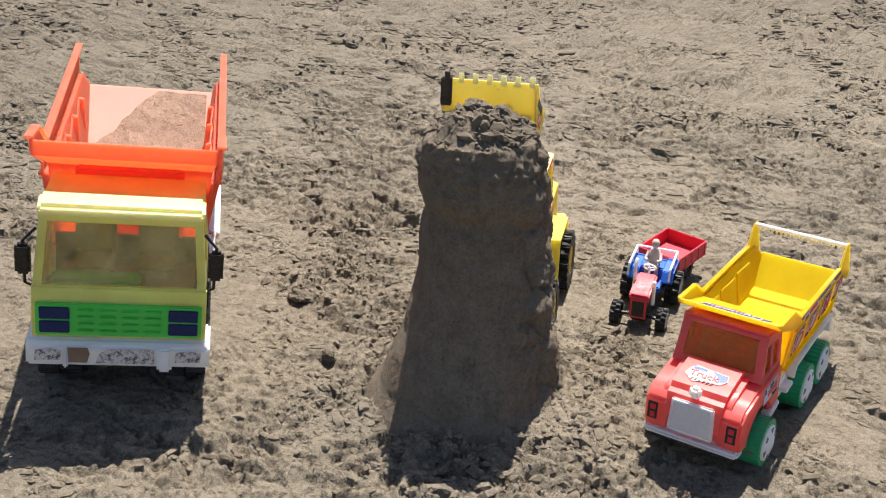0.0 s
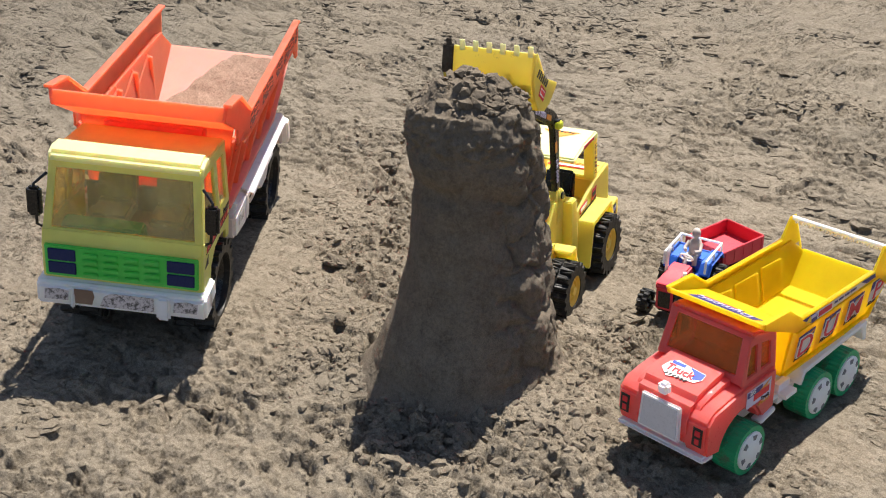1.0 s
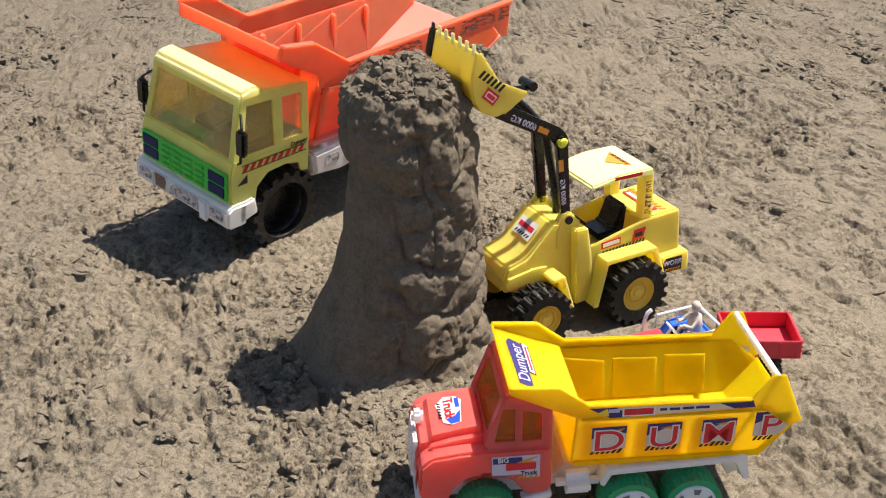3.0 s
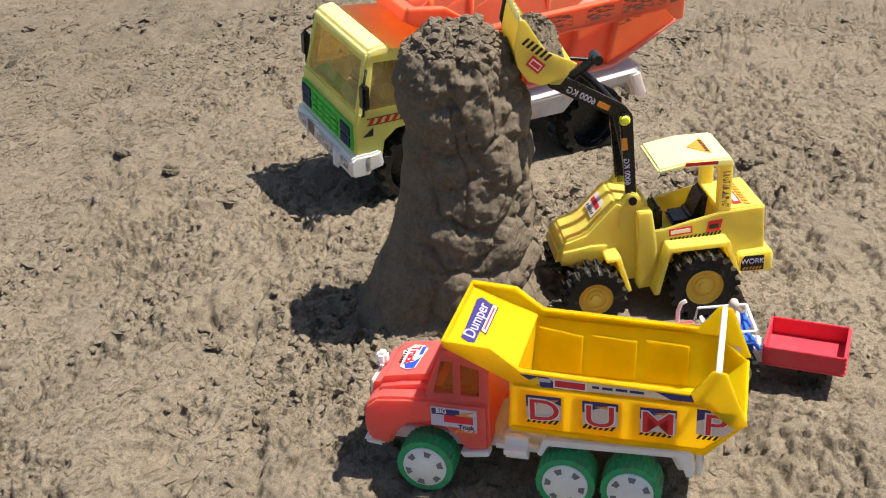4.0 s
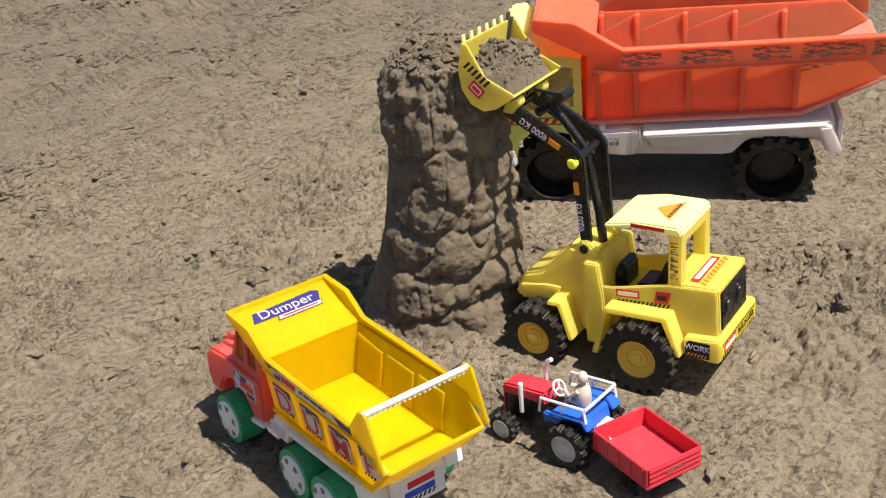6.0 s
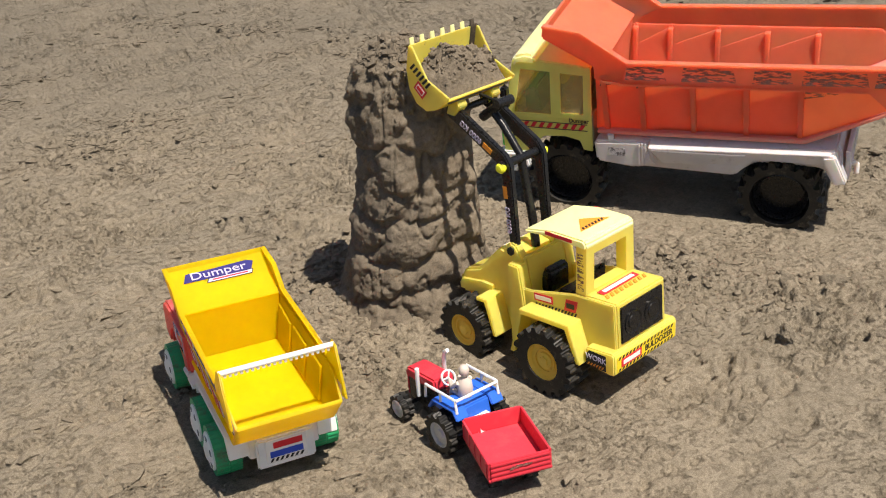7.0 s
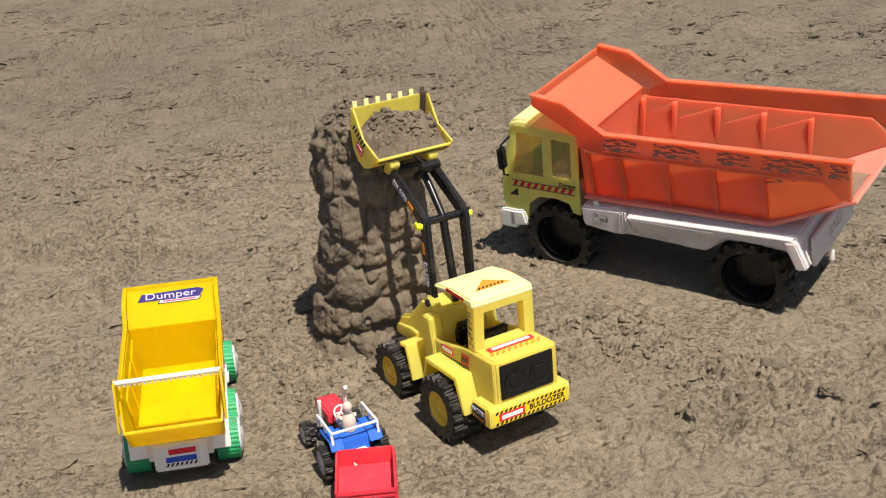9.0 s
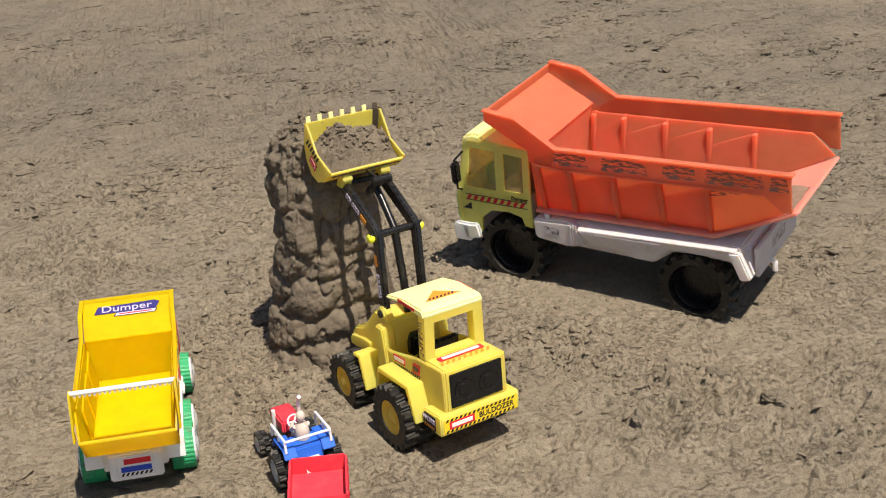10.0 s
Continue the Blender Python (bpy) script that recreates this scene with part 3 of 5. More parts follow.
# ---- the big orange tipper ----
def orange_truck():
    m = pose(-1.0729, 0.8231, 0.0075, -7.2, -0.5, -45.6)
    t = thing("toy_tipper_truck", m, "large orange plastic toy tipper truck with yellow cab, dusty", "toy truck")
    # chassis
    part("chassis", prism([(0.10, 0.078), (0.10, 0.118), (-0.212, 0.132), (-0.219, 0.125), (-0.223, 0.085), (-0.19, 0.098), (-0.11, 0.098), (-0.08, 0.075)], -0.084, 0.084, "y", 0.002), M_GREY_WHITE, t, "scuffed pale chassis")
    for s in (1, -1):
        y0, y1 = sorted((s * 0.066, s * 0.097))
        part("side_tank", prism([(0.105, 0.086), (0.108, 0.118), (0.045, 0.122), (0.03, 0.112), (0.02, 0.088), (0.05, 0.08)], y0, y1, "y", 0.004), M_GREY_WHITE, t, "pale fuel tank")
        for k in range(3):
            ya, yb = sorted((s * 0.096, s * 0.0985))
            part("tank_strap", box(0.034 + k * 0.0045, 0.0362 + k * 0.0045, ya, yb, 0.086, 0.12, 0.0006), M_GREY_WHITE, t)
        part("mudguard", prism([(0.005, 0.118), (-0.212, 0.132), (-0.225, 0.088), (-0.210, 0.083), (-0.197, 0.108), (-0.11, 0.108), (-0.086, 0.083), (-0.052, 0.083), (-0.03, 0.1), (0.0, 0.1)], y0, y1, "y", 0.002), M_GREY_WHITE, t, "pale mudguard over the rear wheel")
        # the ledge under the bed slopes down and out to the edge of the wheels
        ledge = [(0.030, s * 0.074, 0.124), (0.030, s * 0.103, 0.115), (-0.206, s * 0.103, 0.126), (-0.212, s * 0.074, 0.135)]
        part("side_ledge", slab(ledge, 0.0025, 0.0006), M_GREY_WHITE, t, "pale sloping ledge under the bed")
        part("ledge_skirt", slab([(0.028, s * 0.102, 0.114), (0.012, s * 0.094, 0.092), (-0.088, s * 0.094, 0.094), (-0.100, s * 0.102, 0.118)], 0.003, 0.0006), M_GREY_WHITE, t, "shaded pale skirt below the ledge")
        ya, yb = sorted((s * 0.084, s * 0.105))
        part("fender_drop", prism([(-0.196, 0.124), (-0.212, 0.126), (-0.229, 0.088), (-0.214, 0.084)], ya, yb, "y", 0.002), M_GREY_WHITE, t)
        decal("worn_sticker", rect(0.024, 0.012), side_m(0.075, s * 0.0973, 0.104, (-s, 0, 0)), M_FOIL, t, "worn grey sticker")
    part("tailboard", prism([(-0.075, 0.078), (0.075, 0.078), (0.082, 0.125), (-0.082, 0.125)], -0.230, -0.224, "x", 0.001), M_GREY_WHITE, t, "pale rear board with sticker")
    decal("rear_sticker", rect(0.05, 0.016), side_m(-0.2302, 0.0, 0.105, (0, -1, 0)), M_FOIL, t)
    part("tow_hook", rod([(-0.224, 0.03, 0.085), (-0.236, 0.03, 0.078), (-0.236, 0.03, 0.066)], 0.004), M_GREY_WHITE, t)
    part("axle", rod([(0.153, -0.06, 0.049), (0.153, 0.06, 0.049)], 0.006), M_TYRE_CLEAN, t)
    part("axle", rod([(-0.145, -0.06, 0.05), (-0.145, 0.06, 0.05)], 0.006), M_TYRE_CLEAN, t)
    part("underbody", box(-0.09, 0.02, -0.035, 0.035, 0.062, 0.085, 0.004), M_TYRE_CLEAN, t, "black box under the chassis")

    def wheel(parent):
        hub = part("wheel", lathe([(0, -0.012), (0.034, -0.012), (0.036, 0.015), (0.0335, 0.0165), (0.031, 0.012), (0.029, -0.006), (0, -0.008)], 40), M_TYRE_CLEAN, parent, "black hollow wheel")
        make_tyre(0.0565, 0.046, 0.005, 17, 0.039, "tyre", M_TYRE, hub)
        return hub
    place_wheels(wheel, t, [(0.153, 0.069, 0.0495, 1), (0.153, -0.069, 0.0495, -1), (-0.145, 0.073, 0.0505, 1), (-0.145, -0.073, 0.0505, -1)])

    # cab: shell with open windows, built from plates
    x0, x1, w = 0.112, 0.237, 0.0895
    zb, zt = 0.098, 0.243
    for s in (1, -1):
        y0, y1 = sorted((s * (w - 0.004), s * w))
        yt0, yt1 = sorted((s * (w - 0.011), s * (w - 0.007)))
        door = [(x0, 0.096), (0.125, 0.098), (0.13, 0.112), (0.152, 0.117), (0.182, 0.115), (0.2, 0.1), (0.205, 0.066), (x1 + 0.003, 0.066), (x1 + 0.002, 0.145), (x0, 0.145)]
        part("door_panel", prism(door, y0, y1, "y", 0.0008), M_CAB, t)
        # upper side with two window openings, leaning in a little
        for outer, inner in (
            ([(0.163, 0.145), (x1 + 0.002, 0.145), (0.220, 0.228), (0.163, 0.224)], [(0.170, 0.149), (0.224, 0.149), (0.213, 0.214), (0.170, 0.212)]),
            ([(x0, 0.145), (0.163, 0.145), (0.163, 0.224), (x0, 0.220)], [(0.123, 0.152), (0.156, 0.152), (0.156, 0.211), (0.123, 0.209)])):
            bm = frame_panel(outer, inner, y0, y1)
            for v in bm.verts:
                v.co.y -= s * 0.08 * (v.co.z - 0.145)
            frame_ob = part("window_frame", bm, M_CAB, t)
            bm = prism(inner, s * (w - 0.003), s * (w - 0.002), "y", 0)
            for v in bm.verts:
                v.co.y -= s * 0.08 * (v.co.z - 0.145)
            glass = part("pane", bm, M_PANE, frame_ob, "dusty clear side window")
            glass.visible_shadow = False
        stripe = side_m(0.172, s * (w + 0.0004), 0.133, (-s, 0, 0))
        hazard("stripe_sticker", 0.105, 0.0075, stripe, M_INK_RED, t, 9)
        bars("sticker_line", [(0, 0.0048, 0.108, 0.001), (0, -0.0048, 0.108, 0.001)], stripe, M_INK, t)
        lettering("Dumper", side_m(0.13, s * (w + 0.0006), 0.1425, (-s, 0, 0)), 0.0085, M_INK, t)
        decal("arrow_sticker", [(-0.008, -0.006), (0.008, -0.006), (0.008, 0.006)], side_m(0.225, s * (w + 0.0004), 0.118, (-s, 0, 0)), M_INK, t)
        # mirrors
        mir = part("mirror", box(0.228, 0.238, s * 0.0985 - 0.008, s * 0.0985 + 0.008, 0.158, 0.193, 0.003), M_TYRE_CLEAN, t, "black wing mirror")
        part("mirror_arm", rod([(0.232, s * 0.089, 0.143), (0.234, s * 0.097, 0.148), (0.233, s * 0.0985, 0.196), (0.224, s * 0.086, 0.207)], 0.0018), M_TYRE_CLEAN, mir)
    part("roof", prism([(x0, 0.217), (0.188, 0.224), (0.188, 0.229), (x0, 0.222)], -0.084, 0.084, "y", 0.0015), M_CAB, t, "thin lemon cab roof, light shining through")
    # the brow's paler colour stands for sunlight glaring on the front lip
    part("roof_brow", prism([(0.187, 0.221), (0.214, 0.221), (0.219, 0.215), (0.226, 0.219), (0.222, 0.232), (0.206, 0.2375), (0.192, 0.2355)], -0.0855, 0.0855, "y", 0.004), M_BROW, t, "lemon brow over the windscreen, sun glare put into its pale colour")
    part("cab_back", box(x0, x0 + 0.004, -0.082, 0.082, 0.1, 0.15, 0.001), M_SEAT, t)
    # windscreen frame leans back
    bm = frame_panel([(-0.088, 0.138), (0.088, 0.138), (0.083, 0.226), (-0.083, 0.226)], [(-0.08, 0.148), (0.08, 0.148), (0.075, 0.216), (-0.075, 0.216)], 0.0, 0.004, "x")
    for v in bm.verts:
        v.co.x += 0.236 - 0.19 * (v.co.z - 0.14)
    ws = part("windscreen_frame", bm, M_CAB, t)
    bm = prism([(-0.08, 0.148), (0.08, 0.148), (0.075, 0.216), (-0.075, 0.216)], 0.0, 0.001, "x", 0)
    for v in bm.verts:
        v.co.x += 0.2375 - 0.19 * (v.co.z - 0.14)
    glass = part("pane", bm, M_PANE, ws, "dusty amber-clear windscreen")
    glass.visible_shadow = False
    part("nose_panel", prism([(x1 - 0.004, 0.082), (x1 + 0.006, 0.082), (x1 + 0.007, 0.128), (x1 + 0.003, 0.148), (x1 - 0.005, 0.148)], -0.0905, 0.0905, "y", 0.002), M_CAB, t)
    for s in (1, -1):
        seat = part("seat", prism([(0.14, 0.13), (0.185, 0.13), (0.187, 0.142), (0.152, 0.146), (0.145, 0.2), (0.13, 0.206), (0.126, 0.2)], s * 0.034 - 0.022, s * 0.034 + 0.022, "y", 0.005), M_SEAT, t, "grey-green moulded seat")
    part("dashboard", prism([(0.205, 0.118), (0.232, 0.118), (0.232, 0.15), (0.214, 0.156)], -0.072, 0.02, "y", 0.003), M_TEAL, t, "teal dashboard")
    part("cab_floor", box(x0 + 0.004, 0.232, -0.076, 0.076, 0.112, 0.118, 0.001), M_SEAT, t)
    # green grille with dark lamps
    gx0 = x1 + 0.0065
    grille = part("grille", box(gx0, gx0 + 0.004, -0.086, 0.086, 0.092, 0.131, 0.0012), M_GREEN, t, "bright green grille panel")
    for k in range(4):
        y = -0.0345 + k * 0.023
        for j in range(4):
            part("grille_bar", box(gx0 + 0.004, gx0 + 0.0072, y - 0.0085, y + 0.0085, 0.0955 + j * 0.0083, 0.1005 + j * 0.0083, 0.001), M_GREEN, grille)
    for s in (1, -1):
        for j in range(2):
            part("headlight", box(gx0 + 0.0035, gx0 + 0.0055, s * 0.0665 - 0.0155, s * 0.0665 + 0.0155, 0.096 + j * 0.0165, 0.1105 + j * 0.0165, 0.0008), M_NAVY, t, "dark navy headlight sticker")
    bumper = part("bumper", prism([(0.222, 0.056), (0.25, 0.056), (0.253, 0.061), (0.253, 0.082), (0.246, 0.088), (0.222, 0.088)], -0.096, 0.096, "y", 0.003), M_WHITE, t, "scuffed white bumper")
    for s in (1, -1):
        y0, y1 = sorted((s * 0.086, s * 0.096))
        part("bumper_wing", prism([(0.202, 0.066), (0.235, 0.058), (0.235, 0.086), (0.208, 0.09)], y0, y1, "y", 0.003), M_WHITE, bumper)
        decal("lamp_sticker", [(-0.014, -0.007), (0.013, -0.006), (0.014, 0.006), (0.002, 0.008), (-0.013, 0.006)], side_m(0.2533, s * 0.073, 0.0715, (0, 1, 0)), M_FOIL, bumper, "torn silver lamp sticker")
    part("bumper_block", box(0.25, 0.257, 0.04, 0.056, 0.053, 0.083, 0.003), M_WHITE, bumper)
    part("bumper_block", box(0.25, 0.255, -0.058, -0.053, 0.055, 0.083, 0.002), M_WHITE, bumper)
    decal("torn_patch", [(-0.011, -0.009), (0.008, -0.009), (0.011, 0.002), (0.009, 0.0095), (-0.012, 0.0095)], side_m(0.2533, -0.041, 0.0715, (0, 1, 0)), plastic("bare_brown_patch", (0.20, 0.13, 0.09), 0.6, 0.3), bumper, "bare brown patch")
    decal("plate_sticker", [(-0.031, -0.009), (0.03, -0.009), (0.03, 0.009), (-0.018, 0.009), (-0.027, 0.003)], side_m(0.2533, 0.007, 0.071, (0, 1, 0)), M_FOIL, bumper, "torn silver sticker")
    part("tank_cap", rod([(0.085, 0.088, 0.118), (0.085, 0.090, 0.127)], 0.0045, 12), M_WHITE, t, "white tank cap")

    # bed
    wb, wr = 0.077, 0.101        # half width at the floor and at the rail
    zr = 0.238
    part("bed_floor", prism([(0.104, 0.126), (0.104, 0.131), (-0.172, 0.140), (-0.282, 0.193), (-0.284, 0.189), (-0.173, 0.134)], -0.09, 0.09, "y", 0.001), M_ORANGE_DUSTY, t, "sun-faded bed floor under dried sand")
    part("bed_front", slab([(0.106, -0.079, 0.128), (0.106, 0.079, 0.128), (0.098, 0.091, 0.228), (0.098, -0.091, 0.228)], 0.004), M_ORANGE, t)
    # the visor leans out over the cab roof
    part("visor", slab([(0.094, -0.091, 0.227), (0.094, 0.091, 0.227), (0.172, 0.095, 0.268), (0.172, -0.095, 0.268)], 0.004), M_ORANGE, t, "sloping visor over the cab")
    part("visor_lip", slab([(0.173, -0.095, 0.267), (0.173, 0.095, 0.267), (0.170, 0.0975, 0.283), (0.170, -0.0975, 0.283)], 0.0035), M_ORANGE, t)
    for s in (1, -1):
        pts_low = [(0.107, s * 0.0765, 0.127), (0.103, s * 0.0915, zr - 0.024), (-0.245, s * 0.0925, zr - 0.016), (-0.279, s * 0.0868, 0.194), (-0.172, s * 0.0782, 0.137)]
        part("side_panel", slab(pts_low, 0.003), M_ORANGE, t)
        # broad rail band set outside the panel
        band = [(0.098, s * (wr - 0.003), zr - 0.022), (0.056, s * wr, zr), (-0.279, s * wr, zr + 0.010), (-0.281, s * wr, 0.197), (-0.268, s * wr, 0.197), (-0.243, s * wr, zr - 0.018), (0.06, s * wr, zr - 0.028)]
        part("side_rail", slab(band, 0.003), M_ORANGE, t)
        cheek = [(0.103, s * 0.0965, zr - 0.026), (0.103, s * 0.0965, 0.231), (0.172, s * 0.0965, 0.266), (0.170, s * 0.0985, 0.285), (0.118, s * 0.0995, 0.277), (0.056, s * wr, zr), (0.064, s * wr, zr - 0.027)]
        part("visor_cheek", slab(cheek, 0.003), M_ORANGE, t)
        y0, y1 = sorted((s * 0.0905, s * (wr + 0.0015)))
        part("rail_shelf", prism([(0.092, zr - 0.026), (0.06, zr - 0.0285), (-0.243, zr - 0.0185), (-0.243, zr - 0.0215), (0.06, zr - 0.0315), (0.092, zr - 0.029)], y0, y1, "y", 0), M_ORANGE, t)
        y0, y1 = sorted((s * (wr - 0.006), s * (wr + 0.0035)))
        part("rail_top", prism([(0.171, 0.284), (0.118, 0.277), (0.056, zr), (-0.281, zr + 0.011), (-0.281, zr + 0.014), (0.057, zr + 0.003), (0.118, 0.280), (0.170, 0.287)], y0, y1, "y", 0), M_ORANGE, t, "paler worn rail top")
        for k, f in enumerate((0.091, 0.040, -0.028, -0.097, -0.165)):
            zlow = 0.126 + (0.106 - f) * 0.033
            part("rib", slab([(f, s * (wb - 0.001), zlow - 0.003), (f, s * (wb + 0.006), zlow - 0.003), (f, s * (wr - 0.001), zr - 0.024), (f, s * (wb + 0.004), zr - 0.026)], 0.007, 0.001), M_ORANGE, t)
            if k:
                # each bay has a raised plate, cut off on the slant at its top
                long = 0.048 if k == 1 else 0.066
                plate = [(f + 0.002, s * 0.0885, zr - 0.026), (f + long, s * 0.0855, zr - 0.052), (f + long, s * 0.0762, zlow + 0.006), (f + 0.002, s * 0.0762, zlow + 0.007)]
                part("bay_plate", slab(plate, 0.004, 0.0006), M_ORANGE, t)
            part("inner_post", slab([(f - 0.0015, s * 0.0755, zlow + 0.004), (f - 0.0015, s * 0.0905, zr - 0.022), (f + 0.0015, s * 0.0905, zr - 0.022), (f + 0.0015, s * 0.0755, zlow + 0.004)], 0.004, 0.0004), M_ORANGE, t)
        for f, l in ((0.032, 0.055), (-0.05, 0.07), (-0.13, 0.05), (-0.205, 0.08), (-0.264, 0.026)):
            decal("worn_sticker", [(-l / 2, -0.010), (l / 2, -0.009), (l / 2 - 0.004, 0.009), (-l / 2 + 0.003, 0.010)], side_m(f, s * (wr + 0.002), zr - 0.012 + (0.06 - f) * 0.03, (-s, 0, 0.02)), M_WORN, t, "peeled dark sticker remains")
        for f in (0.075, 0.025, -0.19):
            decal("worn_sticker", [(-0.022, -0.004), (0.02, 0.006), (-0.02, 0.009)], side_m(f, s * 0.0935, zr - 0.034, (-s, 0, 0), (0, s * 0.1, 1)), M_WORN, t)
        decal("worn_sticker", [(-0.024, -0.004), (0.026, -0.004), (0.02, 0.005), (-0.02, 0.005)], side_m(0.122, s * 0.0985, 0.258, (-s, 0, -0.45)), M_WORN, t, "worn oval sticker")
    part("cab_stay", box(0.1, 0.112, -0.06, 0.06, 0.11, 0.23, 0.003), M_ORANGE, t)
    return t


tipper = orange_truck()


def bed_sand():
    """A thin skin of dried sand left on one half of the tipper's bed and tail ramp."""
    n = 110
    U, V = np.meshgrid(np.linspace(0, 1, n), np.linspace(0, 1, n))
    U, V = U.ravel(), V.ravel()
    f, l = -0.274 + U * 0.30, -0.078 + V * 0.156
    floor_z = np.where(f > -0.172, 0.131 + (0.104 - f) * 0.0326, 0.140 + (-0.172 - f) * 0.482)
    edge = V - 0.50 + 1.4 * U + 0.07 * fbm(f, l, f * 0, 30, 4, 15)
    up = step_up(edge, -0.01, 0.05)
    z = floor_z - 0.0015 + up * (0.0035 + 0.002 * fbm(f, l, f * 0, 70, 4, 18))
    m = np.array(tipper.matrix_world)
    co = np.stack([f, l, z], 1) @ m[:3, :3].T + m[:3, 3]
    ob = new("bed_sand", grid_mesh("bed_sand", co, n, n, M_BED_DUST))
    return tagged(ob, "thin skin of dried pinkish sand on the orange bed", "sand")


bpy.context.view_layer.update()
bed_sand()


# ---- the yellow and red dump truck ----
def dump_truck():
    t = thing("toy_dump_truck", pose(-0.3464, 1.0727, 0.0, 1.2, 0, -88.75) @ Matrix.Scale(0.972, 4), "yellow plastic toy dump truck with red cab and green tyres", "toy truck")
    w = 0.05
    part("chassis", prism([(0.148, 0.036), (0.150, 0.045), (0.12, 0.05), (0.03, 0.05), (0.02, 0.062), (-0.14, 0.066), (-0.146, 0.04), (-0.132, 0.036), (-0.125, 0.05), (0.0, 0.046), (0.05, 0.036)], -0.036, 0.036, "y", 0.001), M_WHITE, t, "white plastic chassis")
    for s in (1, -1):
        y0, y1 = sorted((s * 0.034, s * 0.058))
        part("side_tank", box(-0.008, 0.031, y0, y1, 0.038, 0.061, 0.009), M_WHITE, t, "white fuel tank")
        y0, y1 = sorted((s * 0.036, s * 0.056))
        part("mudguard", prism([(-0.012, 0.048), (-0.008, 0.05), (-0.014, 0.066), (-0.142, 0.07), (-0.146, 0.045), (-0.14, 0.045), (-0.132, 0.064), (-0.018, 0.06)], y0, y1, "y", 0.0006), M_WHITE, t)
        y0, y1 = sorted((s * 0.044, s * 0.0555))
        part("cab_skirt", prism([(0.036, 0.04), (0.06, 0.036), (0.064, 0.041), (0.036, 0.046)], y0, y1, "y", 0.001), M_WHITE, t)
    plate = part("rear_board", box(-0.152, -0.146, -0.03, 0.03, 0.028, 0.062, 0.002), M_WHITE, t, "white rear board with stickers")
    mr = side_m(-0.1522, 0, 0.046, (0, -1, 0))
    decal("plate_sticker", rect(0.042, 0.026), mr, M_PAPER, plate)
    bars("plate_print", [(0, -0.003, 0.034, 0.007)], mr, M_INK_BLUE, plate)
    bars("plate_print", [(0.002, 0.007, 0.03, 0.007)], mr, M_INK_RED, plate)
    hazard("stripe_sticker", 0.036, 0.004, mr @ Matrix.Translation((0, -0.0095, 0)), M_INK, plate, 7)

    def wheel(parent):
        cap = [(0, 0.0), (0.0205, 0.0), (0.0205, 0.0145), (0.0185, 0.0155), (0.012, 0.0165), (0.007, 0.0185), (0.0, 0.0185)]
        hub = part("wheel", lathe([(max(r, 0.0002), k) for r, k in cap], 36), M_WHITE, parent, "white six-slot hubcap")
        for k in range(6):
            a = k * math.pi / 3
            bm = prism([(0.0125, -0.0022), (0.0178, -0.0036), (0.0178, 0.0036), (0.0125, 0.0022)], 0.0, 0.0006, "z", 0)
            slot = part("slot", bm, M_SLOT, hub, "", 0)
            slot.matrix_basis = pose(0, 0.0158, 0, 0, math.degrees(a), 0) @ pose(0, 0, 0, -90, 0, 0)
        make_tyre(0.0272, 0.026, 0.0009, 30, 0.0195, "tyre", M_TYRE_GREEN, hub, 0.6)
        return hub
    spots = []
    for f in (0.095, -0.035, -0.093):
        spots += [(f, s * 0.0515, 0.0278, s) for s in (1, -1)]
    place_wheels(wheel, t, spots)
    for f in (0.095, -0.035, -0.093):
        part("axle", rod([(f, -0.04, 0.0278), (f, 0.04, 0.0278)], 0.003), M_TYRE_CLEAN, t)

    # cab
    arch = [(0.095 + 0.036 * math.cos(a), 0.033 + 0.036 * math.sin(a)) for a in (math.radians(d) for d in range(8, 173, 15))]
    lower = [(0.150, 0.042), (0.153, 0.060), (0.148, 0.070), (0.094, 0.092), (0.036, 0.092), (0.036, 0.046), (0.058, 0.042)] + arch[::-1]
    for s in (1, -1):
        y0, y1 = sorted((s * 0.026, s * 0.0535))
        part("wing", prism([(0.151, 0.042), (0.1555, 0.055), (0.1540, 0.080), (0.143, 0.0895), (0.118, 0.0925), (0.094, 0.094), (0.036, 0.094)] + lower[5:], y0, y1, "y", 0.0035), M_RED, t, "red front wing")
    bm = prism([(0.150, 0.044), (0.1565, 0.056), (0.1555, 0.084), (0.147, 0.0975), (0.124, 0.103), (0.09, 0.108), (0.09, 0.05)], -0.0375, 0.0375, "y", 0)
    bmesh.ops.bevel(bm, geom=list(bm.edges), offset=0.007, segments=4, affect="EDGES", clamp_overlap=True)
    part("hood", bm, M_RED, t, "rounded red hood")
    part("bumper", prism([(0.138, 0.034), (0.157, 0.036), (0.1585, 0.043), (0.138, 0.044)], -0.0525, 0.0525, "y", 0.003), M_WHITE, t, "white front bumper strip")
    grille = part("radiator_grille", slab([(0.1585, -0.0255, 0.050), (0.1585, 0.0255, 0.050), (0.1545, 0.0235, 0.089), (0.1545, -0.0235, 0.089)], 0.004, 0.0018), M_WHITE, t, "plain white radiator panel")
    part("grille_field", slab([(0.1604, -0.0215, 0.054), (0.1604, 0.0215, 0.054), (0.1570, 0.020, 0.0855), (0.1570, -0.020, 0.0855)], 0.0008, 0), plastic("grey_white_sticker", (0.62, 0.60, 0.62), 0.25, 0.1), grille, "pale grey field")
    part("ornament", box(0.146, 0.157, -0.006, 0.006, 0.094, 0.107, 0.003), M_WHITE, t, "white hood ornament")
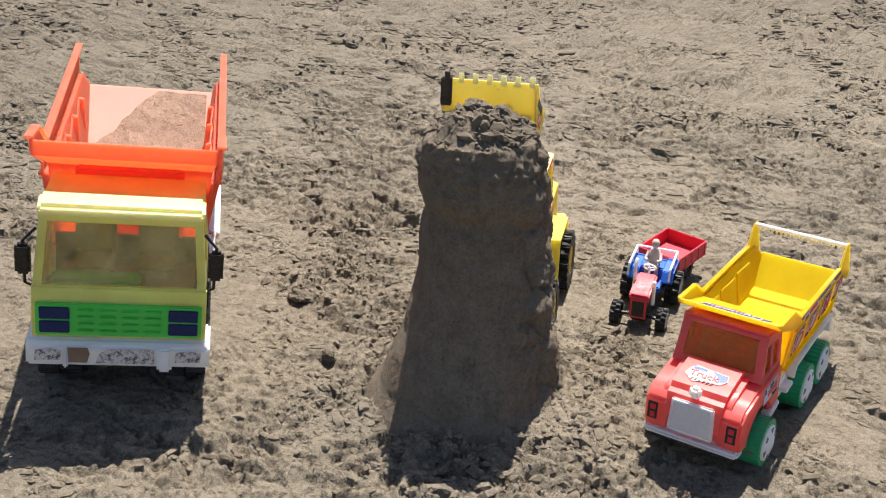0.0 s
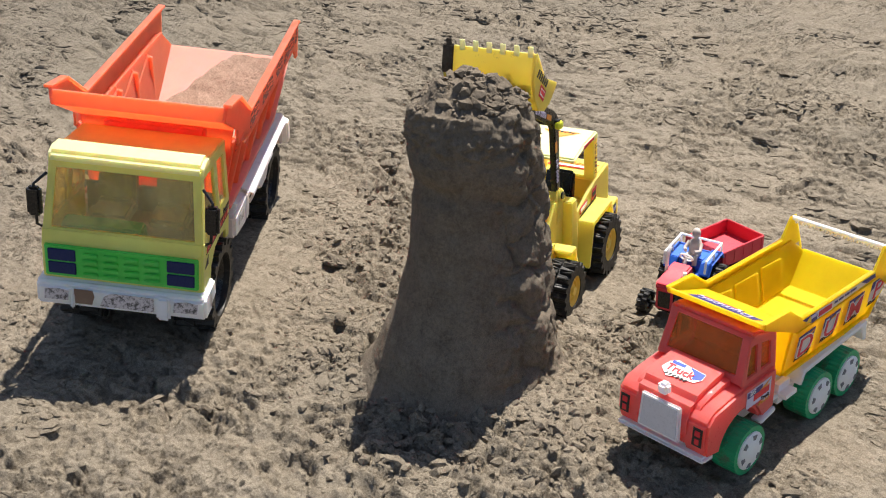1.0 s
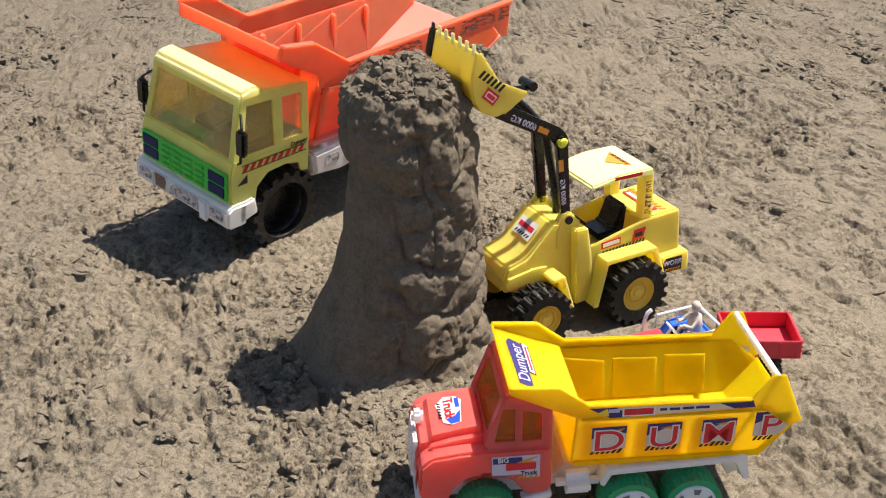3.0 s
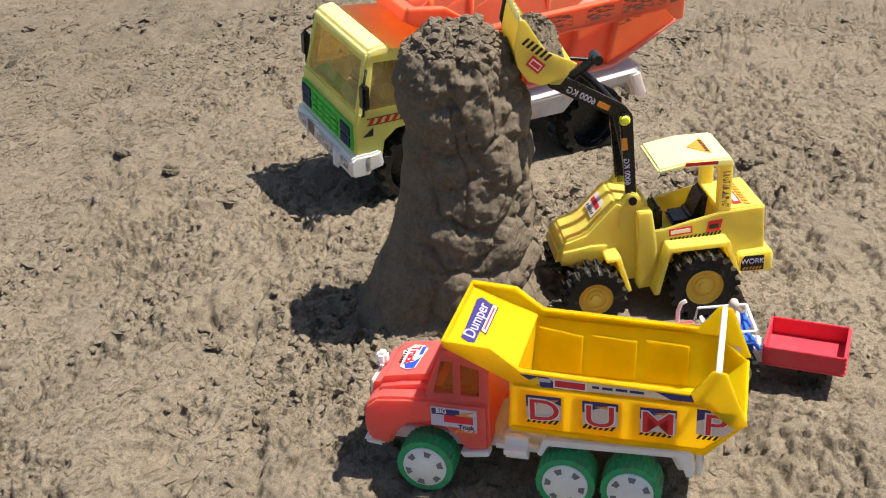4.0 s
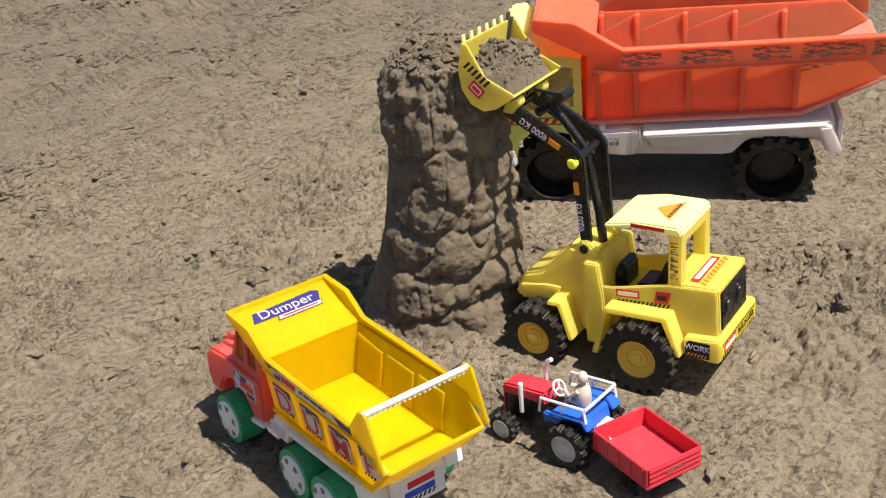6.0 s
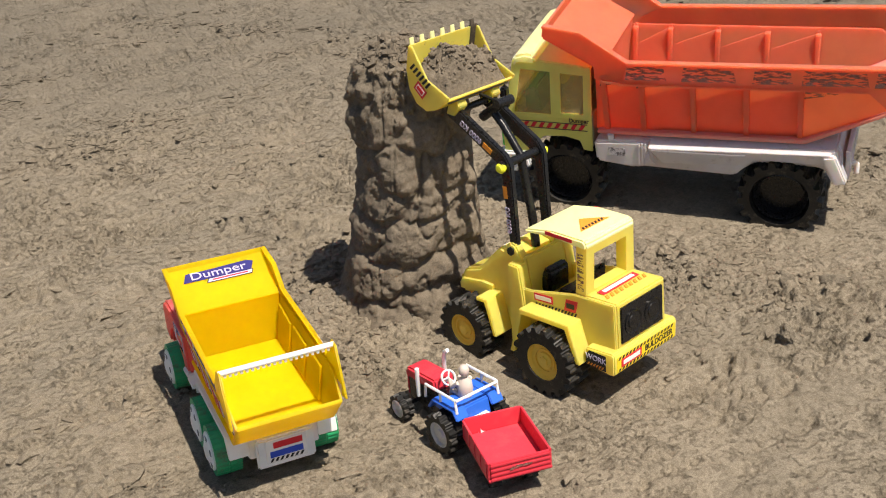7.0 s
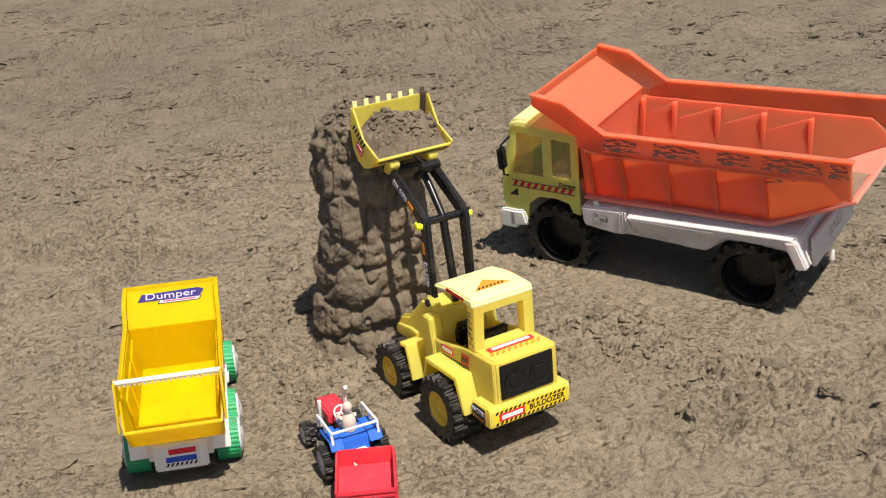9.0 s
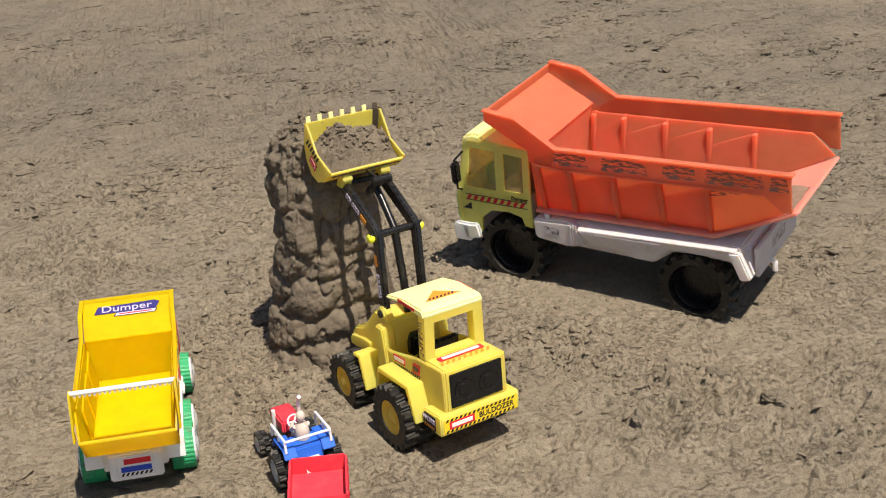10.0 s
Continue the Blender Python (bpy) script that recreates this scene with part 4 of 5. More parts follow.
    for s in (1, -1):
        hl = decal("headlight", rect(0.011, 0.02), side_m(0.1561, s * 0.0435, 0.0655, (0, 1, 0), (-0.09, 0, 1)), M_INK, t, "dark sticker headlight")
        bars("lamp_print", [(0, 0.004, 0.006, 0.006), (0, -0.005, 0.005, 0.006)], side_m(0.0, 0, 0.0003, (1, 0, 0), (0, 1, 0)), M_INK_RED, hl, "", 0.0004)
    # upper cab, with windows let into it
    zc0, zc1 = 0.09, 0.142
    cab_back = part("cab_back", box(0.036, 0.04, -0.048, 0.048, 0.06, 0.13, 0.001), M_RED, t)
    part("roof", prism([(0.036, 0.128), (0.074, 0.139), (0.081, 0.139), (0.079, 0.146), (0.072, 0.1475), (0.036, 0.1355)], -0.0485, 0.0485, "y", 0.0025), M_RED, t)
    for s in (1, -1):
        for outer, inner in (
            ([(0.067, 0.088), (0.096, 0.088), (0.079, zc1), (0.067, 0.140)], [(0.069, 0.1), (0.0875, 0.1), (0.080, 0.133), (0.069, 0.133)]),
            ([(0.036, 0.088), (0.067, 0.088), (0.067, 0.140), (0.036, 0.131)], [(0.045, 0.1), (0.0625, 0.1), (0.0625, 0.131), (0.045, 0.127)])):
            y0, y1 = sorted((s * 0.0475, s * 0.0505))
            bm = frame_panel(outer, inner, y0, y1)
            for v in bm.verts:
                v.co.y -= s * 0.06 * (v.co.z - 0.09)
            fr = part("window_frame", bm, M_RED, t)
            bm = prism(inner, s * 0.0475, s * 0.0482, "y", 0)
            for v in bm.verts:
                v.co.y -= s * 0.06 * (v.co.z - 0.09)
            part("pane", bm, M_PANE_RED, fr).visible_shadow = False
    bm = frame_panel([(-0.05, 0.097), (0.05, 0.097), (0.046, zc1 + 0.002), (-0.046, zc1 + 0.002)], [(-0.041, 0.104), (0.041, 0.104), (0.038, 0.14), (-0.038, 0.14)], 0, 0.003, "x")
    for v in bm.verts:
        v.co.x += 0.094 - 0.36 * (v.co.z - 0.095)
    ws = part("windscreen_frame", bm, M_RED, t)
    bm = prism([(-0.041, 0.104), (0.041, 0.104), (0.038, 0.14), (-0.038, 0.14)], 0.0005, 0.0012, "x", 0)
    for v in bm.verts:
        v.co.x += 0.094 - 0.36 * (v.co.z - 0.095)
    part("pane", bm, M_PANE_RED, ws, "orange-tinted windscreen").visible_shadow = False
    part("seat", prism([(0.05, 0.085), (0.085, 0.085), (0.085, 0.098), (0.056, 0.1), (0.053, 0.122), (0.045, 0.122)], -0.035, 0.035, "y", 0.003), M_YELLOW, t, "yellow seat bench")
    # hood and door stickers
    mh = side_m(0.1215, 0.0, 0.1037, (0, 1, 0), (-0.975, 0, 0.18))
    crest = [(-0.023, -0.004), (-0.02, 0.007), (-0.013, 0.012), (-0.004, 0.0105), (0.021, 0.0085), (0.0225, 0.0), (0.017, -0.0075), (0.0, -0.0095), (-0.012, -0.013)]
    decal("hood_sticker", crest, mh, M_PAPER, t, "white scalloped hood sticker with red lettering")
    decal("sticker_flash", [(0.002, 0.0095), (0.021, 0.0075), (0.0215, -0.001), (0.013, -0.0045), (0.010, 0.004)], mh @ Matrix.Translation((0, 0, 0.0003)), M_INK_BLUE, t)
    bars("sticker_print", [(-0.010, 0.0075, 0.015, 0.004)], mh, M_INK_BLUE, t)
    lettering("Truck", mh @ Matrix.Translation((-0.003, -0.001, 0.0008)), 0.013, M_INK_RED, t, bold=0.02)
    hazard("stripe_sticker", 0.026, 0.003, mh @ Matrix.Translation((-0.002, -0.0095, 0.0001)), M_INK, t, 6)
    for s in (1, -1):
        md = side_m(0.068, s * 0.0536, 0.0765, (-s, 0, 0))
        decal("door_sticker", [(-0.022, -0.009), (0.004, -0.009), (0.008, -0.013), (0.021, -0.013), (0.021, 0.011), (-0.022, 0.011)], md, M_INK_SKY, t, "lilac and white door sticker")
        bars("sticker_print", [(-0.008, 0.0065, 0.026, 0.006)], md, M_INK_NAVY, t)
        lettering("BIG", md @ Matrix.Translation((-0.012, 0.007, 0.0006)), 0.0065, M_PAPER, t)
        bars("sticker_print", [(0.004, -0.0005, 0.027, 0.0075)], md, M_INK_RED, t, "red plain logo bar")
        lettering("Truck", md @ Matrix.Translation((0.011, -0.008, 0.0006)), 0.006, M_INK, t)
        hazard("stripe_sticker", 0.02, 0.0038, md @ Matrix.Translation((0.010, -0.0125, 0)), M_INK_ORANGE, t, 4)
        decal("sticker_flash", [(0.0, 0.004), (0.02, 0.010), (0.012, 0.005), (0.02, 0.003)], md @ Matrix.Translation((0, 0, 0.0004)), M_INK_ORANGE, t)

    # bed
    wb, wr = 0.047, 0.0565
    part("bed_floor", prism([(0.016, 0.070), (0.016, 0.074), (-0.152, 0.072), (-0.185, 0.106), (-0.187, 0.103), (-0.154, 0.067)], -0.052, 0.052, "y", 0.0006), M_YELLOW, t)
    part("bed_front", slab([(0.018, -0.048, 0.07), (0.018, 0.048, 0.07), (0.013, 0.053, 0.131), (0.013, -0.053, 0.131)], 0.003), M_YELLOW, t)
    part("visor", slab([(0.011, -0.053, 0.131), (0.011, 0.053, 0.131), (0.074, 0.056, 0.1545), (0.074, -0.056, 0.1545)], 0.003), M_YELLOW, t, "sloping visor over the cab")
    part("visor_lip", slab([(0.074, -0.057, 0.154), (0.074, 0.057, 0.154), (0.0755, 0.0575, 0.160), (0.0755, -0.0575, 0.160)], 0.0025), M_YELLOW, t)
    mv = side_m(0.0555, 0.0, 0.1496, (0, -1, 0), (0.937, 0, 0.35))
    strip = [(-0.017, -0.0110), (0.034, -0.0110), (0.037, -0.0045), (-0.014, -0.0045)]
    decal("visor_sticker", strip, mv, M_INK, t, "black-edged sticker with outlined lettering")
    decal("sticker_face", [(-0.0155, -0.0101), (0.0334, -0.0101), (0.0357, -0.0054), (-0.0132, -0.0054)], mv @ Matrix.Translation((0, 0, 0.0002)), M_INK_SKY, t)
    bars("sticker_print", [(0.010, -0.0078, 0.040, 0.0016)], mv @ Matrix.Translation((0, 0, 0.0003)), M_INK_RED, t)
    decal("sticker_shadow", [(-0.041, -0.0045), (0.035, -0.0045), (0.040, 0.007), (0.033, 0.0105), (-0.018, 0.0085), (-0.036, 0.0085)], mv, M_INK_NAVY, t, "indigo shadow shape behind the lettering")
    lettering("Dumper", mv @ Matrix.Translation((-0.001, 0.0022, 0.0007)) @ Matrix.Diagonal((1.2, 1.0, 1.0, 1.0)), 0.0155, M_INK_SKY, t, bold=0.0)
    for s in (1, -1):
        low = [(0.018, s * wb, 0.069), (0.016, s * 0.0545, 0.129), (-0.158, s * 0.0545, 0.126), (-0.186, s * 0.0517, 0.103), (-0.153, s * wb, 0.067)]
        part("side_panel", slab(low, 0.0022), M_YELLOW, t)
        up = [(0.012, s * wr, 0.123), (0.075, s * wr, 0.153), (0.075, s * wr, 0.160), (0.032, s * wr, 0.157), (0.006, s * wr, 0.137), (-0.140, s * wr, 0.132), (-0.156, s * wr, 0.156), (-0.168, s * wr, 0.155), (-0.188, s * wr, 0.105), (-0.175, s * wr, 0.102), (-0.152, s * wr, 0.121)]
        part("side_rail", slab(up, 0.0022), M_YELLOW, t)
        y0, y1 = sorted((s * 0.0535, s * 0.0585))
        part("rail_top", prism([(0.075, 0.1605), (0.032, 0.1575), (0.006, 0.1375), (-0.139, 0.1325), (-0.139, 0.1303), (0.007, 0.1353), (0.033, 0.1553), (0.075, 0.1583)], y0, y1, "y", 0), M_YELLOW, t)
        part("rail_shelf", prism([(0.012, 0.1235), (-0.152, 0.1215), (-0.152, 0.1195), (0.012, 0.1215)], y0, y1, "y", 0), M_YELLOW, t)
        y0, y1 = sorted((s * 0.0455, s * 0.0535))
        # low raised panels along the inside of the wall
        for front, back, rise in ((0.009, -0.033, 0.004), (-0.041, -0.084, 0.0), (-0.092, -0.132, 0.0)):
            panel = [(front, s * 0.0508, 0.1165 + rise), (back, s * 0.0502, 0.1145), (back, s * 0.0446, 0.076), (front, s * 0.0446, 0.076)]
            part("inner_panel", slab(panel, 0.0022, 0.0006), M_YELLOW, t)
        # lettered panels
        lean = Vector((0, s * 0.125, 1)).normalized()
        for k, ch in enumerate("DUMP"):
            f = -0.014 - 0.0497 * k
            mp = side_m(f, s * 0.0524, 0.0955, (-s, 0, 0), lean)
            if k == 3:
                mp = side_m(f + 0.002, s * 0.0529, 0.1, (-s, 0, 0), lean)
            q = [(-0.0155, -0.0098), (0.0155, -0.0098), (0.0155, 0.0165), (-0.0155, 0.0165)] if k < 3 else [(-0.0155 * s, -0.0115), (0.0085 * s, -0.0115), (0.017 * s, 0.0), (0.017 * s, 0.0165), (-0.0155 * s, 0.0165)]
            decal("letter_panel", q, mp, M_BLUSH, t, "pale sticker panel with red letter")
            decal("sticker_flash", [(-0.0155, 0.0165), (0.0155, 0.0165), (0.0155, 0.008), (0.004, 0.012), (-0.0155, 0.0035)], mp @ Matrix.Translation((0, 0, 0.0003)), M_INK_NAVY, t)
            decal("sticker_flash", [(-0.004, 0.0115), (0.014, 0.0145), (0.008, 0.0095)], mp @ Matrix.Translation((0, 0, 0.0007)), M_INK_ORANGE, t)
            hazard("stripe_sticker", 0.029 if k < 3 else 0.018, 0.005, mp @ Matrix.Translation((-0.0015 if k < 3 else -0.006 * s, -0.0122 if k < 3 else -0.0140, 0)), M_INK, t, 6 if k < 3 else 4)
            for size, mat, lift in ((0.0335, M_PAPER, 0.0009), (0.0330, M_INK_RED, 0.0013)):
                lettering(ch, mp @ Matrix.Translation((0, 0.0, lift)) @ Matrix.Diagonal((1.22, 1.0, 1.0, 1.0)), size, mat, t, name="letter", bold=0.035 if mat is M_PAPER else 0.004)
        # long sticker under the rail
        ml = side_m(-0.068, s * (wr + 0.0012), 0.1275, (-s, 0, -0.02))
        decal("rail_sticker", [(-0.074, 0.0055), (0.072, 0.0055), (0.075, -0.0015), (-0.055, -0.005), (-0.062, -0.001)], ml, M_CREAM, t, "cream rail sticker with red and navy print")
        decal("sticker_flash", [(-0.074, 0.0055), (-0.050, 0.0055), (-0.036, -0.0044), (-0.055, -0.005), (-0.062, -0.001)], ml @ Matrix.Translation((0, 0, 0.0002)), M_INK_NAVY, t)
        decal("sticker_flash", [(0.040, 0.0055), (0.072, 0.0055), (0.075, -0.0015), (0.056, -0.0019)], ml @ Matrix.Translation((0, 0, 0.0002)), M_INK_NAVY, t)
        bars("sticker_print", [(-0.030, 0.0003, 0.029, 0.0085)], ml @ Matrix.Translation((0, 0, 0.0002)), M_PAPER, t)
        bars("sticker_print", [(-0.030, 0.0006, 0.026, 0.0062)], ml @ Matrix.Translation((0, 0, 0.0005)), M_INK_RED, t)
        bars("sticker_print", [(-0.052, 0.0025, 0.010, 0.0035)], ml @ Matrix.Translation((0, 0, 0.0004)), M_INK_SKY, t)
        bars("sticker_print", [(-0.008, 0.0012, 0.006, 0.0022), (0.002, 0.0012, 0.009, 0.0022), (0.014, 0.0014, 0.010, 0.0022), (0.027, 0.0014, 0.012, 0.0022)], ml @ Matrix.Translation((0, 0, 0.0002)), M_INK_NAVY, t)
        decal("sticker_flash", [(-0.068, -0.0005), (-0.058, 0.005), (-0.056, -0.003)], ml @ Matrix.Translation((0, 0, 0.0004)), M_INK_YELLOW, t)
    # the white bar across the tail
    rail = part("tail_bar", rod([(-0.161, -0.057, 0.153), (-0.161, 0.057, 0.153)], 0.0028, 10), M_WHITE, t, "white toothed bar across the tail")
    for k in range(20):
        y = -0.051 + k * 0.00537
        part("tooth", box(-0.1625, -0.1595, y - 0.0014, y + 0.0014, 0.1475, 0.152, 0.0004), M_WHITE, rail)
    return t


dump_truck()


# ---- the wheel loader ----
def wheel_loader():
    t = thing("toy_wheel_loader", pose(-0.6848, 1.1148, -0.001, 0.7, 0.2, -68.7), "yellow plastic toy wheel loader with raised bucket of sand", "toy loader")
    part("nose", prism([(0.022, 0.036), (0.06, 0.05), (0.093, 0.062), (0.096, 0.078), (0.09, 0.09), (0.066, 0.098), (0.032, 0.134), (0.004, 0.128), (0.004, 0.036)], -0.0335, 0.0335, "y", 0.003), M_LOADER, t, "sloping yellow nose")
    part("nose_rim", prism([(0.04, 0.062), (0.098, 0.06), (0.1, 0.074), (0.094, 0.084), (0.06, 0.09), (0.035, 0.09)], -0.0375, 0.0375, "y", 0.006), M_LOADER, t)
    mh = side_m(0.049, 0, 0.1185, (0, 1, 0), (-0.67, 0, 0.74))
    decal("hood_sticker", rect(0.036, 0.022), mh, M_PAPER, t, "white and red hood sticker")
    bars("sticker_print", [(0, 0.002, 0.03, 0.006)], mh, M_INK_RED, t)
    hazard("stripe_sticker", 0.03, 0.004, mh @ Matrix.Translation((0, -0.007, 0)), M_INK, t, 6)
    for s in (1, -1):
        y0, y1 = sorted((s * 0.0225, s * 0.0345))
        part("arm_bracket", prism([(0.030, 0.122), (0.022, 0.139), (0.016, 0.144), (0.008, 0.142), (0.0, 0.13), (0.0, 0.1), (0.030, 0.1)], y0, y1, "y", 0.002), M_LOADER, t)
        part("pin", rod([(0.0135, s * 0.031, 0.1345), (0.0135, s * 0.0365, 0.1345)], 0.0048, 14), M_TYRE_CLEAN, t, "black pivot pin")
        y0, y1 = sorted((s * 0.03, s * 0.06))
        part("front_fender", prism([(0.047, 0.078), (0.031, 0.079), (0.018, 0.036), (0.023, 0.035), (0.035, 0.074), (0.047, 0.073)], y0, y1, "y", 0.0008), M_LOADER, t, "yellow front fender")
        y0, y1 = sorted((s * 0.03, s * 0.046))
        part("step_panel", prism([(0.008, 0.03), (0.010, 0.125), (-0.006, 0.125), (-0.012, 0.088), (-0.016, 0.033)], y0, y1, "y", 0.0015), M_LOADER, t)
        y0, y1 = sorted((s * 0.04, s * 0.0635))
        part("rear_fender", prism([(-0.006, 0.03), (-0.012, 0.03), (-0.024, 0.081), (-0.086, 0.083), (-0.103, 0.047), (-0.097, 0.047), (-0.083, 0.088), (-0.022, 0.087)][:3] + [(-0.024, 0.081), (-0.084, 0.083), (-0.099, 0.047), (-0.104, 0.047), (-0.089, 0.089), (-0.021, 0.087)][1:], y0, y1, "y", 0.0006), M_LOADER, t, "flat-topped yellow fender")
    # rear body with an open cockpit
    part("rear_body", prism([(-0.016, 0.06), (-0.016, 0.086), (-0.078, 0.088), (-0.080, 0.117), (-0.134, 0.119), (-0.137, 0.064), (-0.10, 0.05)], -0.0405, 0.0405, "y", 0.002), M_LOADER, t)
    for s in (1, -1):
        y0, y1 = sorted((s * 0.038, s * 0.0425))
        part("side_wall", prism([(0.0, 0.05), (0.0, 0.099), (-0.02, 0.1), (-0.082, 0.115), (-0.133, 0.1185), (-0.136, 0.064), (-0.1, 0.05)], y0, y1, "y", 0.001), M_LOADER, t)
        ms = side_m(-0.055, s * 0.0428, 0.0968, (-s, 0, 0), (0, 0, 1))
        tilt = ms @ pose(0, 0, 0, 0, 0, 5 * s)
        bars("sticker_print", [(-0.016 * s, 0.0015, 0.026, 0.0085)], tilt, M_INK_RED, t, "red bar sticker")
        bars("sticker_print", [(-0.016 * s, 0.0015, 0.022, 0.0045)], tilt @ Matrix.Translation((0, 0, 0.0004)), M_PAPER, t)
        decal("logo_sticker", [(0.012, -0.0055), (0.028, -0.0055), (0.032, 0.008), (0.016, 0.008)] if s > 0 else [(-0.028, -0.0055), (-0.012, -0.0055), (-0.016, 0.008), (-0.032, 0.008)], tilt, M_INK_RED, t, "red slanted logo shape")
        bars("sticker_print", [(0.0215 * s, 0.001, 0.0105, 0.0055)], tilt @ Matrix.Translation((0, 0, 0.0003)), M_INK, t)
        hazard("stripe_sticker", 0.06, 0.0042, tilt @ Matrix.Translation((0, -0.0078, 0)), M_INK, t, 13)
        mw = side_m(-0.119, s * 0.0545, 0.0555, (-s, 0, 0))
        decal("work_sticker", [(-0.013, -0.009), (0.013, -0.009), (0.013, 0.009), (-0.009, 0.009), (-0.013, 0.004)], mw, M_INK, t, "black sticker with lettering")
        lettering("WORK", mw @ Matrix.Translation((0, 0.002, 0.0005)), 0.0085, M_INK_SKY, t)
        hazard("stripe_sticker", 0.022, 0.003, mw @ Matrix.Translation((0, -0.006, 0.0002)), M_INK_ORANGE, t, 6)
    part("rear_bumper", prism([(-0.104, 0.046), (-0.104, 0.066), (-0.14, 0.069), (-0.1425, 0.066), (-0.1425, 0.045), (-0.138, 0.043)], -0.054, 0.054, "y", 0.0015), M_LOADER, t, "yellow rear bumper box")
    mb = side_m(-0.1427, 0, 0.0557, (0, -1, 0))
    decal("bumper_sticker", rect(0.1, 0.0175), mb, M_INK_YELLOW, t, "hazard sticker with lettering")
    hazard("stripe_sticker", 0.096, 0.0032, mb @ Matrix.Translation((0, 0.0068, 0)), M_INK, t, 16)
    hazard("stripe_sticker", 0.096, 0.0032, mb @ Matrix.Translation((0, -0.0068, 0)), M_INK, t, 16)
    bars("sticker_print", [(-0.026, 0, 0.034, 0.0095)], mb, M_INK_RED, t)
    bars("sticker_print", [(-0.026, 0, 0.028, 0.005)], mb @ Matrix.Translation((0, 0, 0.0003)), M_PAPER, t)
    lettering("BULDOZER", mb @ Matrix.Translation((0.021, 0, 0.0005)), 0.0095, M_INK, t)
    grille = part("rear_grille", slab([(-0.1368, -0.035, 0.0725), (-0.1368, 0.035, 0.0725), (-0.1352, 0.035, 0.1135), (-0.1352, -0.035, 0.1135)], 0.003, 0.0008), M_TYRE_CLEAN, t, "black rear grille with two fan rings")
    for s in (1, -1):
        ring = part("fan_ring", lathe([(0.0115, -0.1372), (0.0135, -0.1385), (0.0135, -0.1372)], 30, "x", None, (0, s * 0.0165, 0.092), True), M_TYRE_CLEAN, grille)
        part("fan_hub", lathe([(0.0002, -0.1386), (0.0075, -0.1386), (0.008, -0.1372)], 24, "x", None, (0, s * 0.0165, 0.092)), M_TYRE_CLEAN, grille)
    mt = side_m(-0.108, 0.0, 0.1189, (0, -1, 0), (1, 0, 0))
    hazard("stripe_sticker", 0.07, 0.006, mt @ Matrix.Translation((0, -0.008, 0)), M_INK_ORANGE, t, 9)
    bars("sticker_print", [(0, 0.002, 0.06, 0.009)], mt, M_INK_RED, t)
    bars("sticker_print", [(0, 0.002, 0.05, 0.005)], mt @ Matrix.Translation((0, 0, 0.0003)), M_PAPER, t)
    # cockpit
    seat = part("seat", prism([(-0.038, 0.088), (-0.036, 0.097), (-0.058, 0.099), (-0.07, 0.128), (-0.077, 0.127), (-0.072, 0.088)], -0.019, 0.019, "y", 0.003), M_TYRE_CLEAN, t, "black moulded seat")
    part("console", prism([(-0.012, 0.086), (-0.012, 0.104), (-0.018, 0.118), (-0.026, 0.112), (-0.026, 0.086)], -0.017, 0.017, "y", 0.003), M_TYRE_CLEAN, t, "black steering console")
    part("cowl", prism([(0.006, 0.085), (0.002, 0.13), (-0.004, 0.13), (-0.013, 0.085)], -0.031, 0.031, "y", 0.002), M_LOADER, t)
    roof = part("roof", prism([(-0.011, 0.166), (-0.013, 0.171), (-0.05, 0.178), (-0.092, 0.1785), (-0.096, 0.174), (-0.096, 0.168), (-0.09, 0.168), (-0.05, 0.171)], -0.0405, 0.0405, "y", 0.002), M_LOADER_PALE, t, "pale yellow canopy roof")
    bm = frame_panel([(-0.0405, 0.117), (0.0405, 0.117), (0.039, 0.17), (-0.039, 0.17)], [(-0.0275, 0.12), (0.0275, 0.12), (0.0265, 0.161), (-0.0265, 0.161)], -0.0955, -0.082, "x")
    part("canopy_frame", bm, M_LOADER, t, "yellow canopy posts")
    for s in (1, -1):
        decal("post_sticker", rect(0.008, 0.042), side_m(-0.0885, s * 0.0406, 0.142, (-s, 0, 0)), M_WORN, t)
        bars("sticker_print", [(0, 0, 0.036, 0.004)], side_m(-0.06, s * 0.0407, 0.1745, (-s, 0, 0)), M_INK_RED, t)
    mr = side_m(-0.066, 0.0, 0.1787, (0, -1, 0), (1, 0, 0))
    decal("roof_sticker", [(-0.024, -0.01), (0.024, -0.01), (0.0, 0.012)], mr, M_INK_ORANGE, t, "triangular hazard sticker")
    hazard("stripe_sticker", 0.036, 0.004, mr @ Matrix.Translation((-0.001, -0.007, 0.0002)), M_INK, t, 7)

    def front_wheel(parent):
        hub = part("wheel", lathe([(0.0002, -0.01), (0.02, -0.01), (0.0205, 0.0135), (0.0185, 0.0145), (0.017, 0.010), (0.009, 0.009), (0.0085, 0.0115), (0.004, 0.012), (0.0002, 0.012)], 36), M_RIM_YELLOW, parent, "dusty yellow dished wheel")
        part("hub_boss", lathe([(0.0002, 0.009), (0.0068, 0.009), (0.0058, 0.0150), (0.0002, 0.0154)], 6), M_RIM_YELLOW, hub)
        part("hub_ring", lathe([(0.0125, 0.008), (0.0142, 0.008), (0.0138, 0.0122), (0.0128, 0.0122)], 32, ring_shape=True), M_RIM_YELLOW, hub)
        make_tyre(0.0365, 0.031, 0.0036, 18, 0.0195, "tyre", M_TYRE, hub, 0.46)
        return hub

